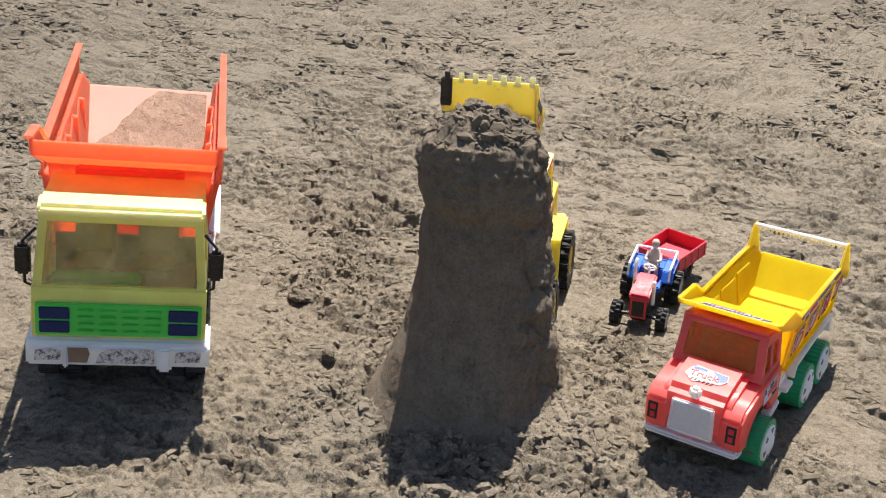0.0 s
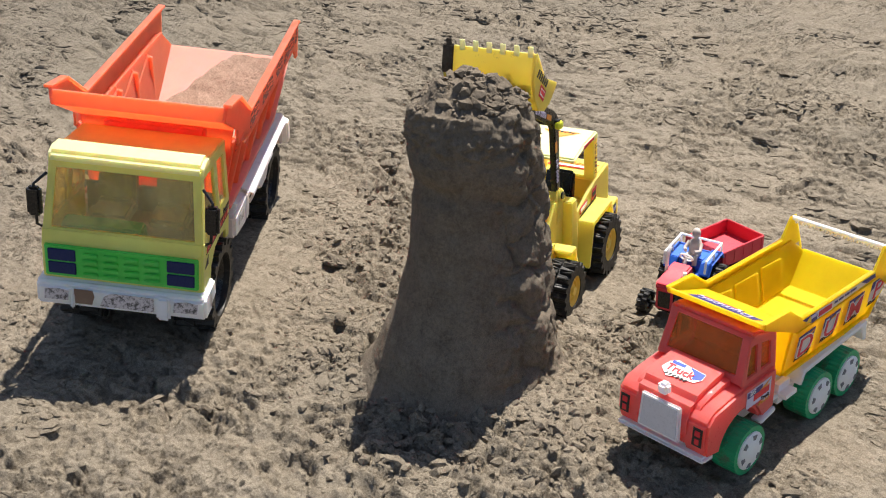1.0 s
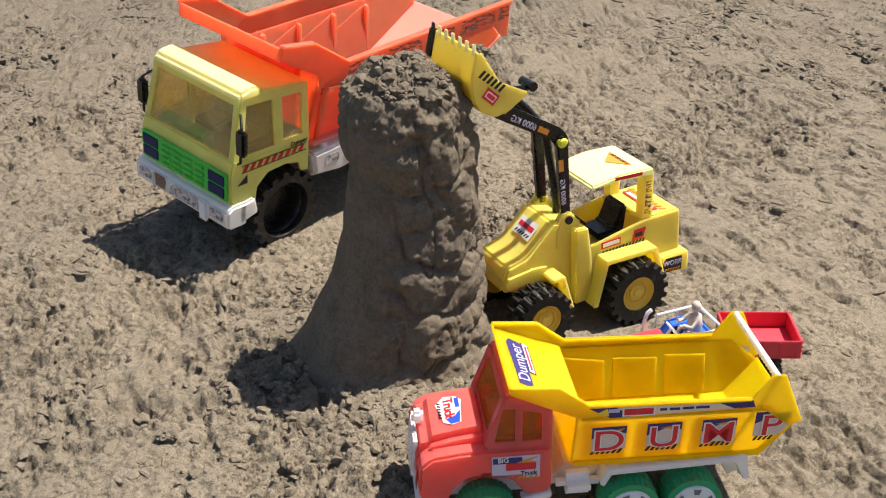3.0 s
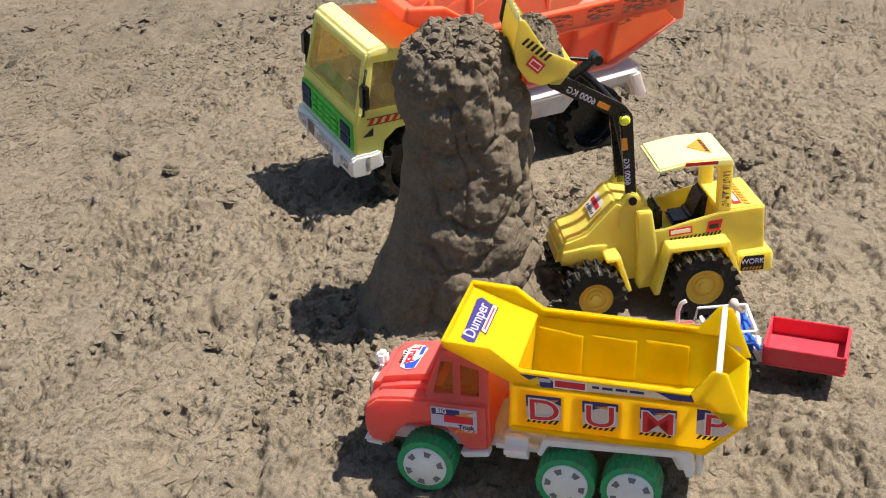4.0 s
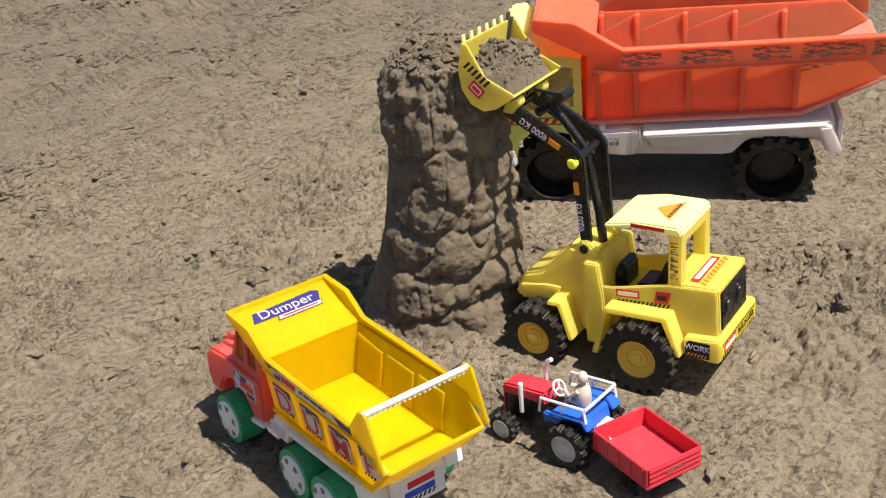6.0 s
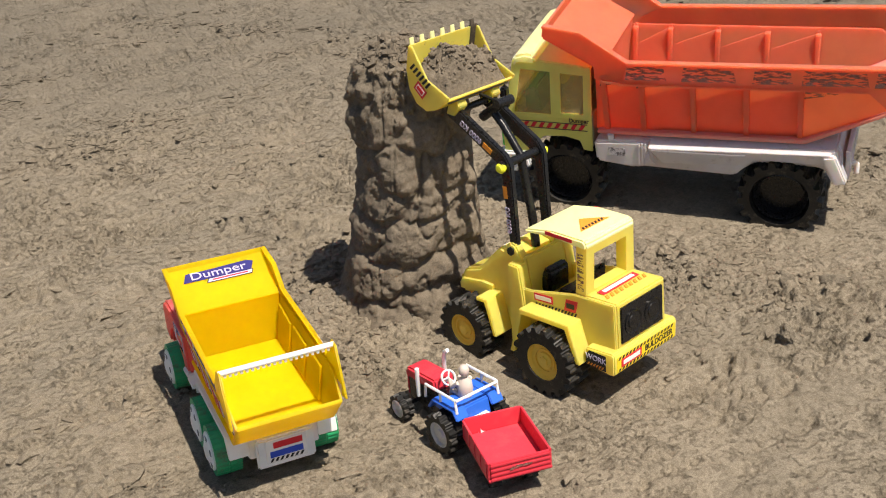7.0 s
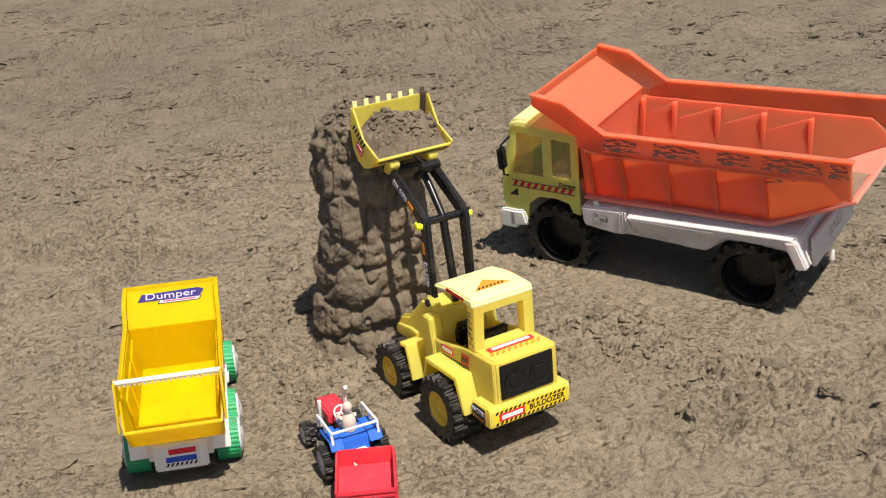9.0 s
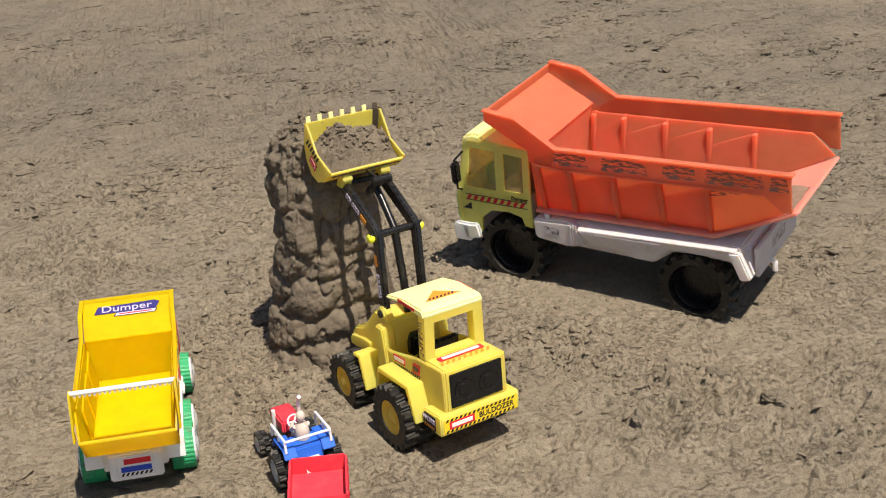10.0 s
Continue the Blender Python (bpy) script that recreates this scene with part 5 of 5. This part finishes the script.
    def rear_wheel(parent):
        hub = part("wheel", lathe([(0.0002, -0.01), (0.022, -0.01), (0.0225, 0.015), (0.0205, 0.016), (0.019, 0.011), (0.01, 0.010), (0.0095, 0.0125), (0.0045, 0.013), (0.0002, 0.013)], 36), M_RIM_YELLOW, parent, "dusty yellow dished wheel")
        part("hub_boss", lathe([(0.0002, 0.009), (0.0068, 0.009), (0.0058, 0.0150), (0.0002, 0.0154)], 6), M_RIM_YELLOW, hub)
        part("hub_ring", lathe([(0.0125, 0.008), (0.0142, 0.008), (0.0138, 0.0122), (0.0128, 0.0122)], 32, ring_shape=True), M_RIM_YELLOW, hub)
        make_tyre(0.0405, 0.034, 0.004, 18, 0.0215, "tyre", M_TYRE, hub, 0.46)
        return hub
    place_wheels(front_wheel, t, [(0.0605, 0.055, 0.0345, 1), (0.0605, -0.055, 0.0345, -1)])
    place_wheels(rear_wheel, t, [(-0.0605, 0.0565, 0.0395, 1), (-0.0605, -0.0565, 0.0395, -1)])
    for f, z in ((0.0605, 0.0345), (-0.0605, 0.0395)):
        part("axle", rod([(f, -0.045, z), (f, 0.045, z)], 0.005), M_TYRE_CLEAN, t)

    # black lift arms, elbow, link rods
    for s in (1, -1):
        y0, y1 = sorted((s * 0.0225, s * 0.0305))
        arm = part("lift_arm", prism([(0.008, 0.132), (0.019, 0.132), (0.0275, 0.222), (0.034, 0.231), (0.104, 0.270), (0.108, 0.279), (0.100, 0.285), (0.09, 0.282), (0.022, 0.243), (0.014, 0.232)], y0, y1, "y", 0.0015), M_TYRE_CLEAN, t, "glossy black lift arm")
        ma = side_m(0.063, s * 0.0307, 0.2555, (-s, 0, -0.53 * s * s))
        up = side_m(0.0175, s * 0.0307, 0.178, (0.07, 0, 1) if s < 0 else (-0.07, 0, -1), (1, 0, 0))
        lettering("6000 KG", side_m(0.070, s * 0.0307, 0.2585, (0.87 * s, 0, 0.49 * s)), 0.0095, M_INK_SKY, arm)
        lettering("6000 KG", side_m(0.0195, s * 0.0307, 0.168, (0.09 * s, 0, s)), 0.0085, M_INK_SKY, arm)
        bars("sticker_print", [(0, 0, 0.014, 0.006)], side_m(0.046, s * 0.0306, 0.2455, (0.87 * -s, 0, 0.49 * -s)), M_INK_ORANGE, arm)
        bars("sticker_print", [(0, 0, 0.014, 0.006)], side_m(0.0225, s * 0.0306, 0.2, (0.09 * s, 0, s)), M_INK_ORANGE, arm)
        sig = part("lamp_lens", lathe([(0.0002, 0), (0.0055, 0.0), (0.0062, 0.004), (0.004, 0.007), (0.0002, 0.0075)], 18), M_LAMP, t, "lime yellow round lens")
        sig.matrix_basis = pose(0.024, s * 0.031, 0.229, 0, 0, 0 if s > 0 else 180)
    part("cross_tube", rod([(0.024, -0.036, 0.231), (0.024, 0.036, 0.231)], 0.0048), M_TYRE_CLEAN, t)
    part("cross_tube", rod([(0.094, -0.03, 0.277), (0.094, 0.03, 0.277)], 0.004), M_TYRE_CLEAN, t)
    part("ram", rod([(0.026, 0, 0.231), (0.012, 0, 0.165), (0.008, 0, 0.13)], 0.005), M_TYRE_CLEAN, t, "black ram sleeve")
    part("tilt_ram", rod([(0.026, 0, 0.233), (0.05, 0, 0.262), (0.064, 0.0, 0.275)], 0.0045), M_TYRE_CLEAN, t)
    part("tilt_lever", rod([(0.08, 0.0, 0.266), (0.066, 0.0, 0.276), (0.048, 0.0, 0.289)], 0.0055), M_TYRE_CLEAN, t, "black tilt lever")
    part("lever_pin", rod([(0.048, -0.012, 0.289), (0.048, 0.012, 0.289)], 0.0055), M_TYRE_CLEAN, t)
    part("lever_rod", rod([(0.05, 0.0, 0.287), (0.083, 0.0, 0.291)], 0.002), M_TYRE_CLEAN, t)

    # bucket, tipped back
    outer = [(0.136, 0.350), (0.142, 0.322), (0.139, 0.301), (0.129, 0.286), (0.114, 0.280), (0.099, 0.284), (0.080, 0.297)]
    inner = [(0.0815, 0.299), (0.1, 0.287), (0.114, 0.283), (0.127, 0.289), (0.1365, 0.303), (0.139, 0.322), (0.1335, 0.350)]
    bucket = part("bucket", prism(outer + inner, -0.05, 0.05, "y", 0), M_BUCKET, t, "scuffed yellow bucket tipped back")
    for s in (1, -1):
        y0, y1 = sorted((s * 0.05, s * 0.0525))
        part("side_plate", prism(outer + [(0.078, 0.301), (0.110, 0.316), (0.130, 0.349)], y0, y1, "y", 0.0005), M_LOADER, bucket)
        mc = side_m(0.121, s * 0.0527, 0.303, (-s, 0, 0))
        tilt = mc @ pose(0, 0, 0, 0, 0, -42 * s)
        decal("logo_sticker", [(-0.0085, -0.006), (0.0085, -0.006), (0.0085, 0.006), (-0.0085, 0.006)], tilt, M_INK_RED, bucket, "red logo shape")
        bars("sticker_print", [(0, 0, 0.0125, 0.007)], tilt, M_PAPER, bucket)
        bars("sticker_print", [(0, 0, 0.0105, 0.0045)], tilt @ Matrix.Translation((0, 0, 0.0003)), M_INK_RED, bucket)
        hz = side_m(0.119, s * 0.0527, 0.3185, (-0.62 * s, 0, -0.5 * s) if s > 0 else (0.62, 0, 0.5))
        hazard("stripe_sticker", 0.034, 0.009, hz, M_INK, bucket, 6, 0.2)
        y0, y1 = sorted((s * 0.02, s * 0.033))
        part("bucket_lug", prism([(0.1, 0.284), (0.086, 0.293), (0.082, 0.285), (0.092, 0.273), (0.104, 0.274)], y0, y1, "y", 0.001), M_LOADER, bucket)
    for k in range(7):
        y = -0.0465 + k * 0.0155
        part("tooth", prism([(0.1345, 0.346), (0.1375, 0.346), (0.1368, 0.3575), (0.1352, 0.3575)], y - 0.003, y + 0.003, "y", 0.0005), M_MUD if k == 0 else M_LOADER_PALE, bucket, "mud-caked bucket tooth" if k == 0 else "short blunt bucket tooth")
    part("mud_smear", prism([(0.1325, 0.351), (0.1375, 0.351), (0.1435, 0.325), (0.1405, 0.318), (0.1385, 0.322)], -0.0535, -0.041, "y", 0.001), M_MUD, bucket, "dark mud caked on the bucket corner")
    return t


loader = wheel_loader()


def bucket_sand():
    """The heap of damp sand in the loader's bucket."""
    n = 60
    U, V = np.meshgrid(np.linspace(0, 1, n), np.linspace(-1, 1, n))
    U, V = U.ravel(), V.ravel()
    f, l = 0.084 + U * 0.052, V * 0.0475
    z = 0.298 + U * 0.030 + 0.019 * np.sin(np.pi * U) * (1 - V * V * 0.75)
    rim = np.clip(np.minimum(np.minimum(U, 1 - U) * 6, (1 - np.abs(V)) * 6), 0, 1)
    m = pose(-0.6848, 1.1148, -0.001, 0.7, 0.2, -68.7)
    co = np.stack([f, l, z], 1) @ np.array(m.to_3x3()).T + np.array(m.translation)
    co[:, 2] += rim * (0.018 * fbm(co[:, 0], co[:, 1], co[:, 2] * 0, 55, 5, 91, 0.6) + 0.004) - (1 - rim) * 0.006
    ob = new("bucket_sand", grid_mesh("bucket_sand", co, n, n, M_DAMP))
    tagged(ob, "lumpy heap of damp sand filling the bucket", "sand")
    p = co[(rim > 0.9)]
    rng = random.Random(5)
    return [(p[i][0], p[i][1], p[i][2], rng.uniform(0.0012, 0.0045)) for i in (rng.randrange(len(p)) for _ in range(160))]


spots = bucket_sand()
crumbs("bucket_crumbs", spots, 8, "small sand lumps on the heap in the bucket", M_DAMP)


# ---- the little tractor and its trailer ----
TRACTOR = pose(-0.5258, 1.1935, 0.0, 0, 0, -76) @ Matrix.Scale(1.1, 4)


def tractor():
    t = thing("toy_tractor", TRACTOR, "tiny red and blue plastic toy tractor with pale figure", "toy tractor")

    def rear_wheel(parent):
        hub = part("wheel", lathe([(0.0002, -0.004), (0.0125, -0.004), (0.013, 0.0075), (0.0115, 0.008), (0.0105, 0.005), (0.005, 0.0045), (0.0045, 0.007), (0.0002, 0.007)], 30), M_GREY_WHITE, parent, "pale grey wheel disc")
        make_tyre(0.0205, 0.016, 0.0025, 13, 0.0125, "tyre", M_TYRE, hub)
        return hub

    def front_wheel(parent):
        hub = part("wheel", lathe([(0.0002, -0.003), (0.0085, -0.003), (0.009, 0.0055), (0.008, 0.006), (0.007, 0.0035), (0.0003, 0.0035)], 26), M_GREY_WHITE, parent, "pale grey wheel disc")
        make_tyre(0.0138, 0.011, 0.0016, 13, 0.0085, "tyre", M_TYRE, hub)
        return hub
    place_wheels(rear_wheel, t, [(-0.037, 0.0265, 0.0200, 1), (-0.037, -0.0265, 0.0200, -1)])
    place_wheels(front_wheel, t, [(0.032, 0.0265, 0.0134, 1), (0.032, -0.0265, 0.0134, -1)])
    part("axle", rod([(0.032, -0.024, 0.0134), (0.032, 0.024, 0.0134)], 0.002), M_TYRE_CLEAN, t)
    part("axle", rod([(-0.037, -0.024, 0.0200), (-0.037, 0.024, 0.0200)], 0.003), M_TYRE_CLEAN, t)
    part("engine", box(-0.02, 0.0425, -0.0098, 0.0098, 0.012, 0.040, 0.002), M_TYRE_CLEAN, t, "dark engine block")
    part("hood", prism([(0.043, 0.032), (0.0445, 0.04), (0.04, 0.0435), (-0.003, 0.047), (-0.005, 0.034)], -0.0115, 0.0115, "y", 0.002), M_CRIMSON, t, "red hood")
    part("front_grille", box(0.0425, 0.0445, -0.0095, 0.0095, 0.016, 0.041, 0.0006), M_CRIMSON, t, "red grille surround")
    part("grille_mesh", box(0.0444, 0.0452, -0.0068, 0.0068, 0.019, 0.038, 0.0003), M_TYRE_CLEAN, t)
    part("exhaust", rod([(0.012, -0.0125, 0.03), (0.012, -0.0125, 0.056), (0.0095, -0.0125, 0.064), (0.005, -0.0125, 0.067)], 0.0021, 10), M_WHITE, t, "white exhaust pipe")
    part("side_stack", rod([(0.022, 0.0125, 0.02), (0.022, 0.0125, 0.05)], 0.0022, 10), M_WHITE, t, "white side pipe")
    part("deck", prism([(-0.002, 0.022), (-0.002, 0.03), (-0.022, 0.031), (-0.026, 0.043), (-0.052, 0.043), (-0.055, 0.026), (-0.03, 0.02)], -0.0145, 0.0145, "y", 0.0015), M_BLUE, t, "blue body")
    for s in (1, -1):
        y0, y1 = sorted((s * 0.0135, s * 0.027))
        part("fender", prism([(-0.012, 0.032), (-0.02, 0.043), (-0.052, 0.045), (-0.058, 0.036), (-0.055, 0.035), (-0.05, 0.042), (-0.022, 0.04), (-0.014, 0.03)], y0, y1, "y", 0.0008), M_BLUE, t, "blue fender")
        y = s * 0.024
        part("guard_rail", rod([(-0.006, y, 0.038), (-0.008, y, 0.052), (-0.052, y, 0.055), (-0.054, y, 0.042)], 0.0014, 8), M_WHITE, t, "white guard rail")
        part("guard_post", rod([(-0.03, y, 0.04), (-0.03, y, 0.053)], 0.0013, 8), M_WHITE, t)
    part("guard_bar", rod([(-0.053, -0.024, 0.0545), (-0.053, 0.024, 0.0545)], 0.0014, 8), M_WHITE, t)
    part("toolbox", prism([(-0.052, 0.018), (-0.052, 0.036), (-0.066, 0.034), (-0.07, 0.02), (-0.066, 0.016)], -0.011, 0.011, "y", 0.002), M_WHITE, t, "white hitch housing")
    wheel_ring = lathe([(0.0062, -0.0009), (0.0078, -0.0009), (0.0078, 0.0009), (0.0062, 0.0009)], 20, "x", ring_shape=True)
    st = part("steering_wheel", wheel_ring, M_WHITE, t, "white steering wheel")
    st.matrix_basis = pose(-0.011, 0, 0.05, 0, 35, 0)
    for k in range(3):
        a = 2.094 * k
        part("spoke", rod([(0, 0, 0), (0, 0.0065 * math.cos(a), 0.0065 * math.sin(a))], 0.0009, 6), M_WHITE, st)
    part("steering_column", rod([(-0.004, 0, 0.04), (-0.0105, 0, 0.0495)], 0.0015, 8), M_WHITE, t)
    # the bodywork rides high over the axles
    for ob in t.children:
        if ob.name.split(".")[0] not in ("wheel", "axle", "engine", "front_grille", "grille_mesh", "toolbox"):
            ob.location.z += 0.0045
    return t


tractor()


def figure():
    """A plain pale toy figure on the tractor's seat, as one smooth shape."""
    bm = bmesh.new()
    lathe([(0.0002, 0.0), (0.0068, 0.001), (0.0075, 0.008), (0.0062, 0.017), (0.0025, 0.0195), (0.0022, 0.021), (0.0046, 0.0235), (0.0048, 0.028), (0.003, 0.0315), (0.0002, 0.032)], 20, "z", bm)
    for s in (1, -1):
        rod([(0.001, s * 0.007, 0.0155), (0.008, s * 0.009, 0.009), (0.016, s * 0.005, 0.011)], 0.0021, 8, bm)
        rod([(0.002, s * 0.004, 0.002), (0.013, s * 0.0055, 0.003), (0.015, s * 0.0055, -0.006)], 0.0026, 8, bm)
    ob = part("toy_figure", bm, M_FIGURE, None, "", 60)
    ob.matrix_world = TRACTOR @ pose(-0.036, 0, 0.047)
    return tagged(ob, "small plain pale plastic figure seated on the tractor", "toy figure")


figure()


def trailer():
    t = thing("toy_trailer", pose(-0.5435, 1.306, 0.0, 0, 0, -96), "small crimson plastic toy trailer, empty and dusty", "toy trailer")
    x0, x1, w = -0.0395, 0.0395, 0.0315
    zb, zt = 0.026, 0.0475
    part("trailer_floor", box(x0, x1, -w, w, zb, zb + 0.003, 0.0006), M_CRIMSON, t)
    for s in (1, -1):
        y0, y1 = sorted((s * (w - 0.0022), s * w))
        wall = part("side_wall", box(x0 + 0.001, x1 - 0.001, y0, y1, zb + 0.003, zt, 0.0006), M_CRIMSON, t)
        for k in range(5):
            f = x0 + 0.006 + k * 0.0168
            ya, yb = sorted((s * w, s * (w + 0.0009)))
            part("wall_rib", box(f - 0.001, f + 0.001, ya, yb, zb + 0.004, zt - 0.002, 0.0003), M_CRIMSON, wall)
    part("front_wall", box(x1 - 0.0022, x1, -w + 0.0022, w - 0.0022, zb + 0.003, zt + 0.001, 0.0006), M_CRIMSON, t)
    tail = part("tail_gate", box(x0, x0 + 0.0022, -w + 0.0022, w - 0.0022, zb + 0.001, zt, 0.0006), M_CRIMSON, t)
    for k in range(4):
        part("gate_ridge", box(x0 - 0.0012, x0, -w + 0.002, w - 0.002, zb + 0.002 + k * 0.0052, zb + 0.0045 + k * 0.0052, 0.0004), M_CRIMSON, tail)
    bars("worn_print", [(0, 0, 0.022, 0.004)], side_m(x0 - 0.0013, 0, zb + 0.0125, (0, -1, 0)), M_WORN, tail)
    part("drawbar", rod([(0.038, 0, 0.025), (0.055, 0, 0.0235), (0.064, 0, 0.0235)], 0.003, 8), M_CRIMSON, t)
    part("axle_block", box(-0.018, 0.0, -0.012, 0.012, 0.012, 0.026, 0.001), M_TYRE_CLEAN, t)

    def wheel(parent):
        hub = part("wheel", lathe([(0.0002, -0.003), (0.007, -0.003), (0.0074, 0.0045), (0.006, 0.003), (0.0003, 0.003)], 24), M_TYRE_CLEAN, parent)
        make_tyre(0.0145, 0.011, 0.0018, 12, 0.0072, "tyre", M_TYRE, hub)
        return hub
    place_wheels(wheel, t, [(-0.009, 0.0185, 0.0142, 1), (-0.009, -0.0185, 0.0142, -1)])
    return t


trailer()

# ---- loose sand ----
heap = []
for i, (cx, cy, n, spread) in enumerate(((-0.607, 0.90, 620, 0.17), (-0.55, 0.78, 420, 0.12), (-0.45, 0.90, 260, 0.12), (-0.90, 1.05, 320, 0.18), (-0.98, 1.15, 160, 0.14), (-0.74, 0.98, 220, 0.12), (-0.50, 1.05, 240, 0.10), (-0.75, 0.82, 200, 0.12), (-0.40, 0.80, 120, 0.12))):
    heap += scatter(100 + i, int(n * 2.6), cx, cy, spread, 0.0011, 0.0085)
crumbs("sand_crumbs", heap, 21, "loose crumbled sand lumps scattered round the toys", M_CLOD)


def clustered(seed, clusters, x0, x1, y0, y1, small, large):
    """Flaked and kicked-up clods in drawn-out patches over the open sand."""
    rng = random.Random(seed)
    pts = []
    for _ in range(clusters):
        cx, cy, a = rng.uniform(x0, x1), rng.uniform(y0, y1), rng.gauss(0.25, 0.5)
        length, width = rng.uniform(0.03, 0.16), rng.uniform(0.012, 0.05)
        for _ in range(int(14 + 520 * length * rng.uniform(0.4, 1.4))):
            u, v = rng.gauss(0, length * 0.6), rng.gauss(0, width * 0.6)
            x, y = cx + u * math.cos(a) - v * math.sin(a), cy + u * math.sin(a) + v * math.cos(a)
            if min(math.hypot(x - px, y - py) / r for px, py, r in KEEP_OFF) < 1:
                continue
            pts.append((x, y, small * (large / small) ** (rng.random() ** 2.2)))
    p = np.array(pts)
    h = ground_height(p[:, 0], p[:, 1])
    return [(x, y, z + r * 0.02, r) for (x, y, r), z in zip(pts, h)]


KEEP_OFF = ((-0.35, 1.0, 0.09), (-0.35, 1.12, 0.1), (-0.69, 1.12, 0.12), (-1.0, 0.76, 0.12), (-1.12, 0.88, 0.12), (-1.06, 0.82, 0.14), (-0.61, 0.94, 0.08), (-0.53, 1.2, 0.06), (-0.54, 1.31, 0.05))
open_sand = clustered(300, 190, -1.5, 0.2, -0.1, 2.0, 0.0011, 0.0062)
open_sand += clustered(301, 240, -3.8, 1.6, -2.2, 0.4, 0.0018, 0.0085)
open_sand += clustered(302, 260, -3.8, -1.3, 0.2, 3.2, 0.0018, 0.0085)
open_sand += clustered(303, 280, -2.6, 0.8, 1.7, 4.8, 0.0018, 0.0085)
crumbs("sand_flakes", open_sand, 33, "flaked clods in patches over the open sand", M_CLOD, 0.8, True)


# ---- single clods ----
def sand_clod(x, y, size, seed):
    """A broken lump of damp sand, knobbly and half sunk in the ground."""
    bm = bmesh.new()
    bmesh.ops.create_icosphere(bm, subdivisions=4, radius=1.0)
    p = np.array([v.co[:] for v in bm.verts])
    rng = random.Random(seed)
    off = seed * 3.7
    swell = 1 + 0.50 * fbm(p[:, 0] + off, p[:, 1], p[:, 2], 1.1, 2, 7) + 0.55 * np.abs(fbm(p[:, 0], p[:, 1] + off, p[:, 2], 2.6, 4, 9, 0.6))
    p = p * swell[:, None] * np.array([rng.uniform(1.0, 1.5), rng.uniform(0.7, 1.0), rng.uniform(0.5, 0.7)]) * size
    for v, q in zip(bm.verts, p):
        v.co = q
    ob = part("sand_clod", bm, M_CLOD, None, "", 35)
    z = float(ground_height(np.array([x]), np.array([y]))[0])
    ob.matrix_world = pose(x, y, z + size * 0.12, rng.uniform(-12, 12), rng.uniform(-12, 12), rng.uniform(0, 360))
    return tagged(ob, "small broken clod of dry grey-brown sand", "sand clod", "clods scattered over the sand")


for i, (x, y, size) in enumerate((
        (-0.701, 0.427, 0.012), (-0.956, 0.276, 0.013), (-0.910, 0.387, 0.012), (-0.667, 0.433, 0.010), (-0.636, 0.558, 0.009), (-0.473, 0.679, 0.011),
        (-0.842, 0.467, 0.010), (-1.116, 1.226, 0.016), (-0.930, 1.236, 0.009), (-1.596, -0.327, 0.017), (-1.025, 1.279, 0.009), (-0.905, 0.955, 0.012),
        (-1.568, 1.869, 0.020), (-0.824, 1.786, 0.015), (-0.790, 0.878, 0.010), (-0.836, 2.060, 0.018), (-0.733, 1.685, 0.014), (-1.255, 1.789, 0.018),
        (-0.517, 0.818, 0.012), (-0.470, 0.870, 0.011), (-0.553, 0.659, 0.008), (-0.980, 2.011, 0.017), (-1.075, 1.145, 0.013), (-1.02, 1.12, 0.010))):
    sand_clod(x, y, size, 40 + i)
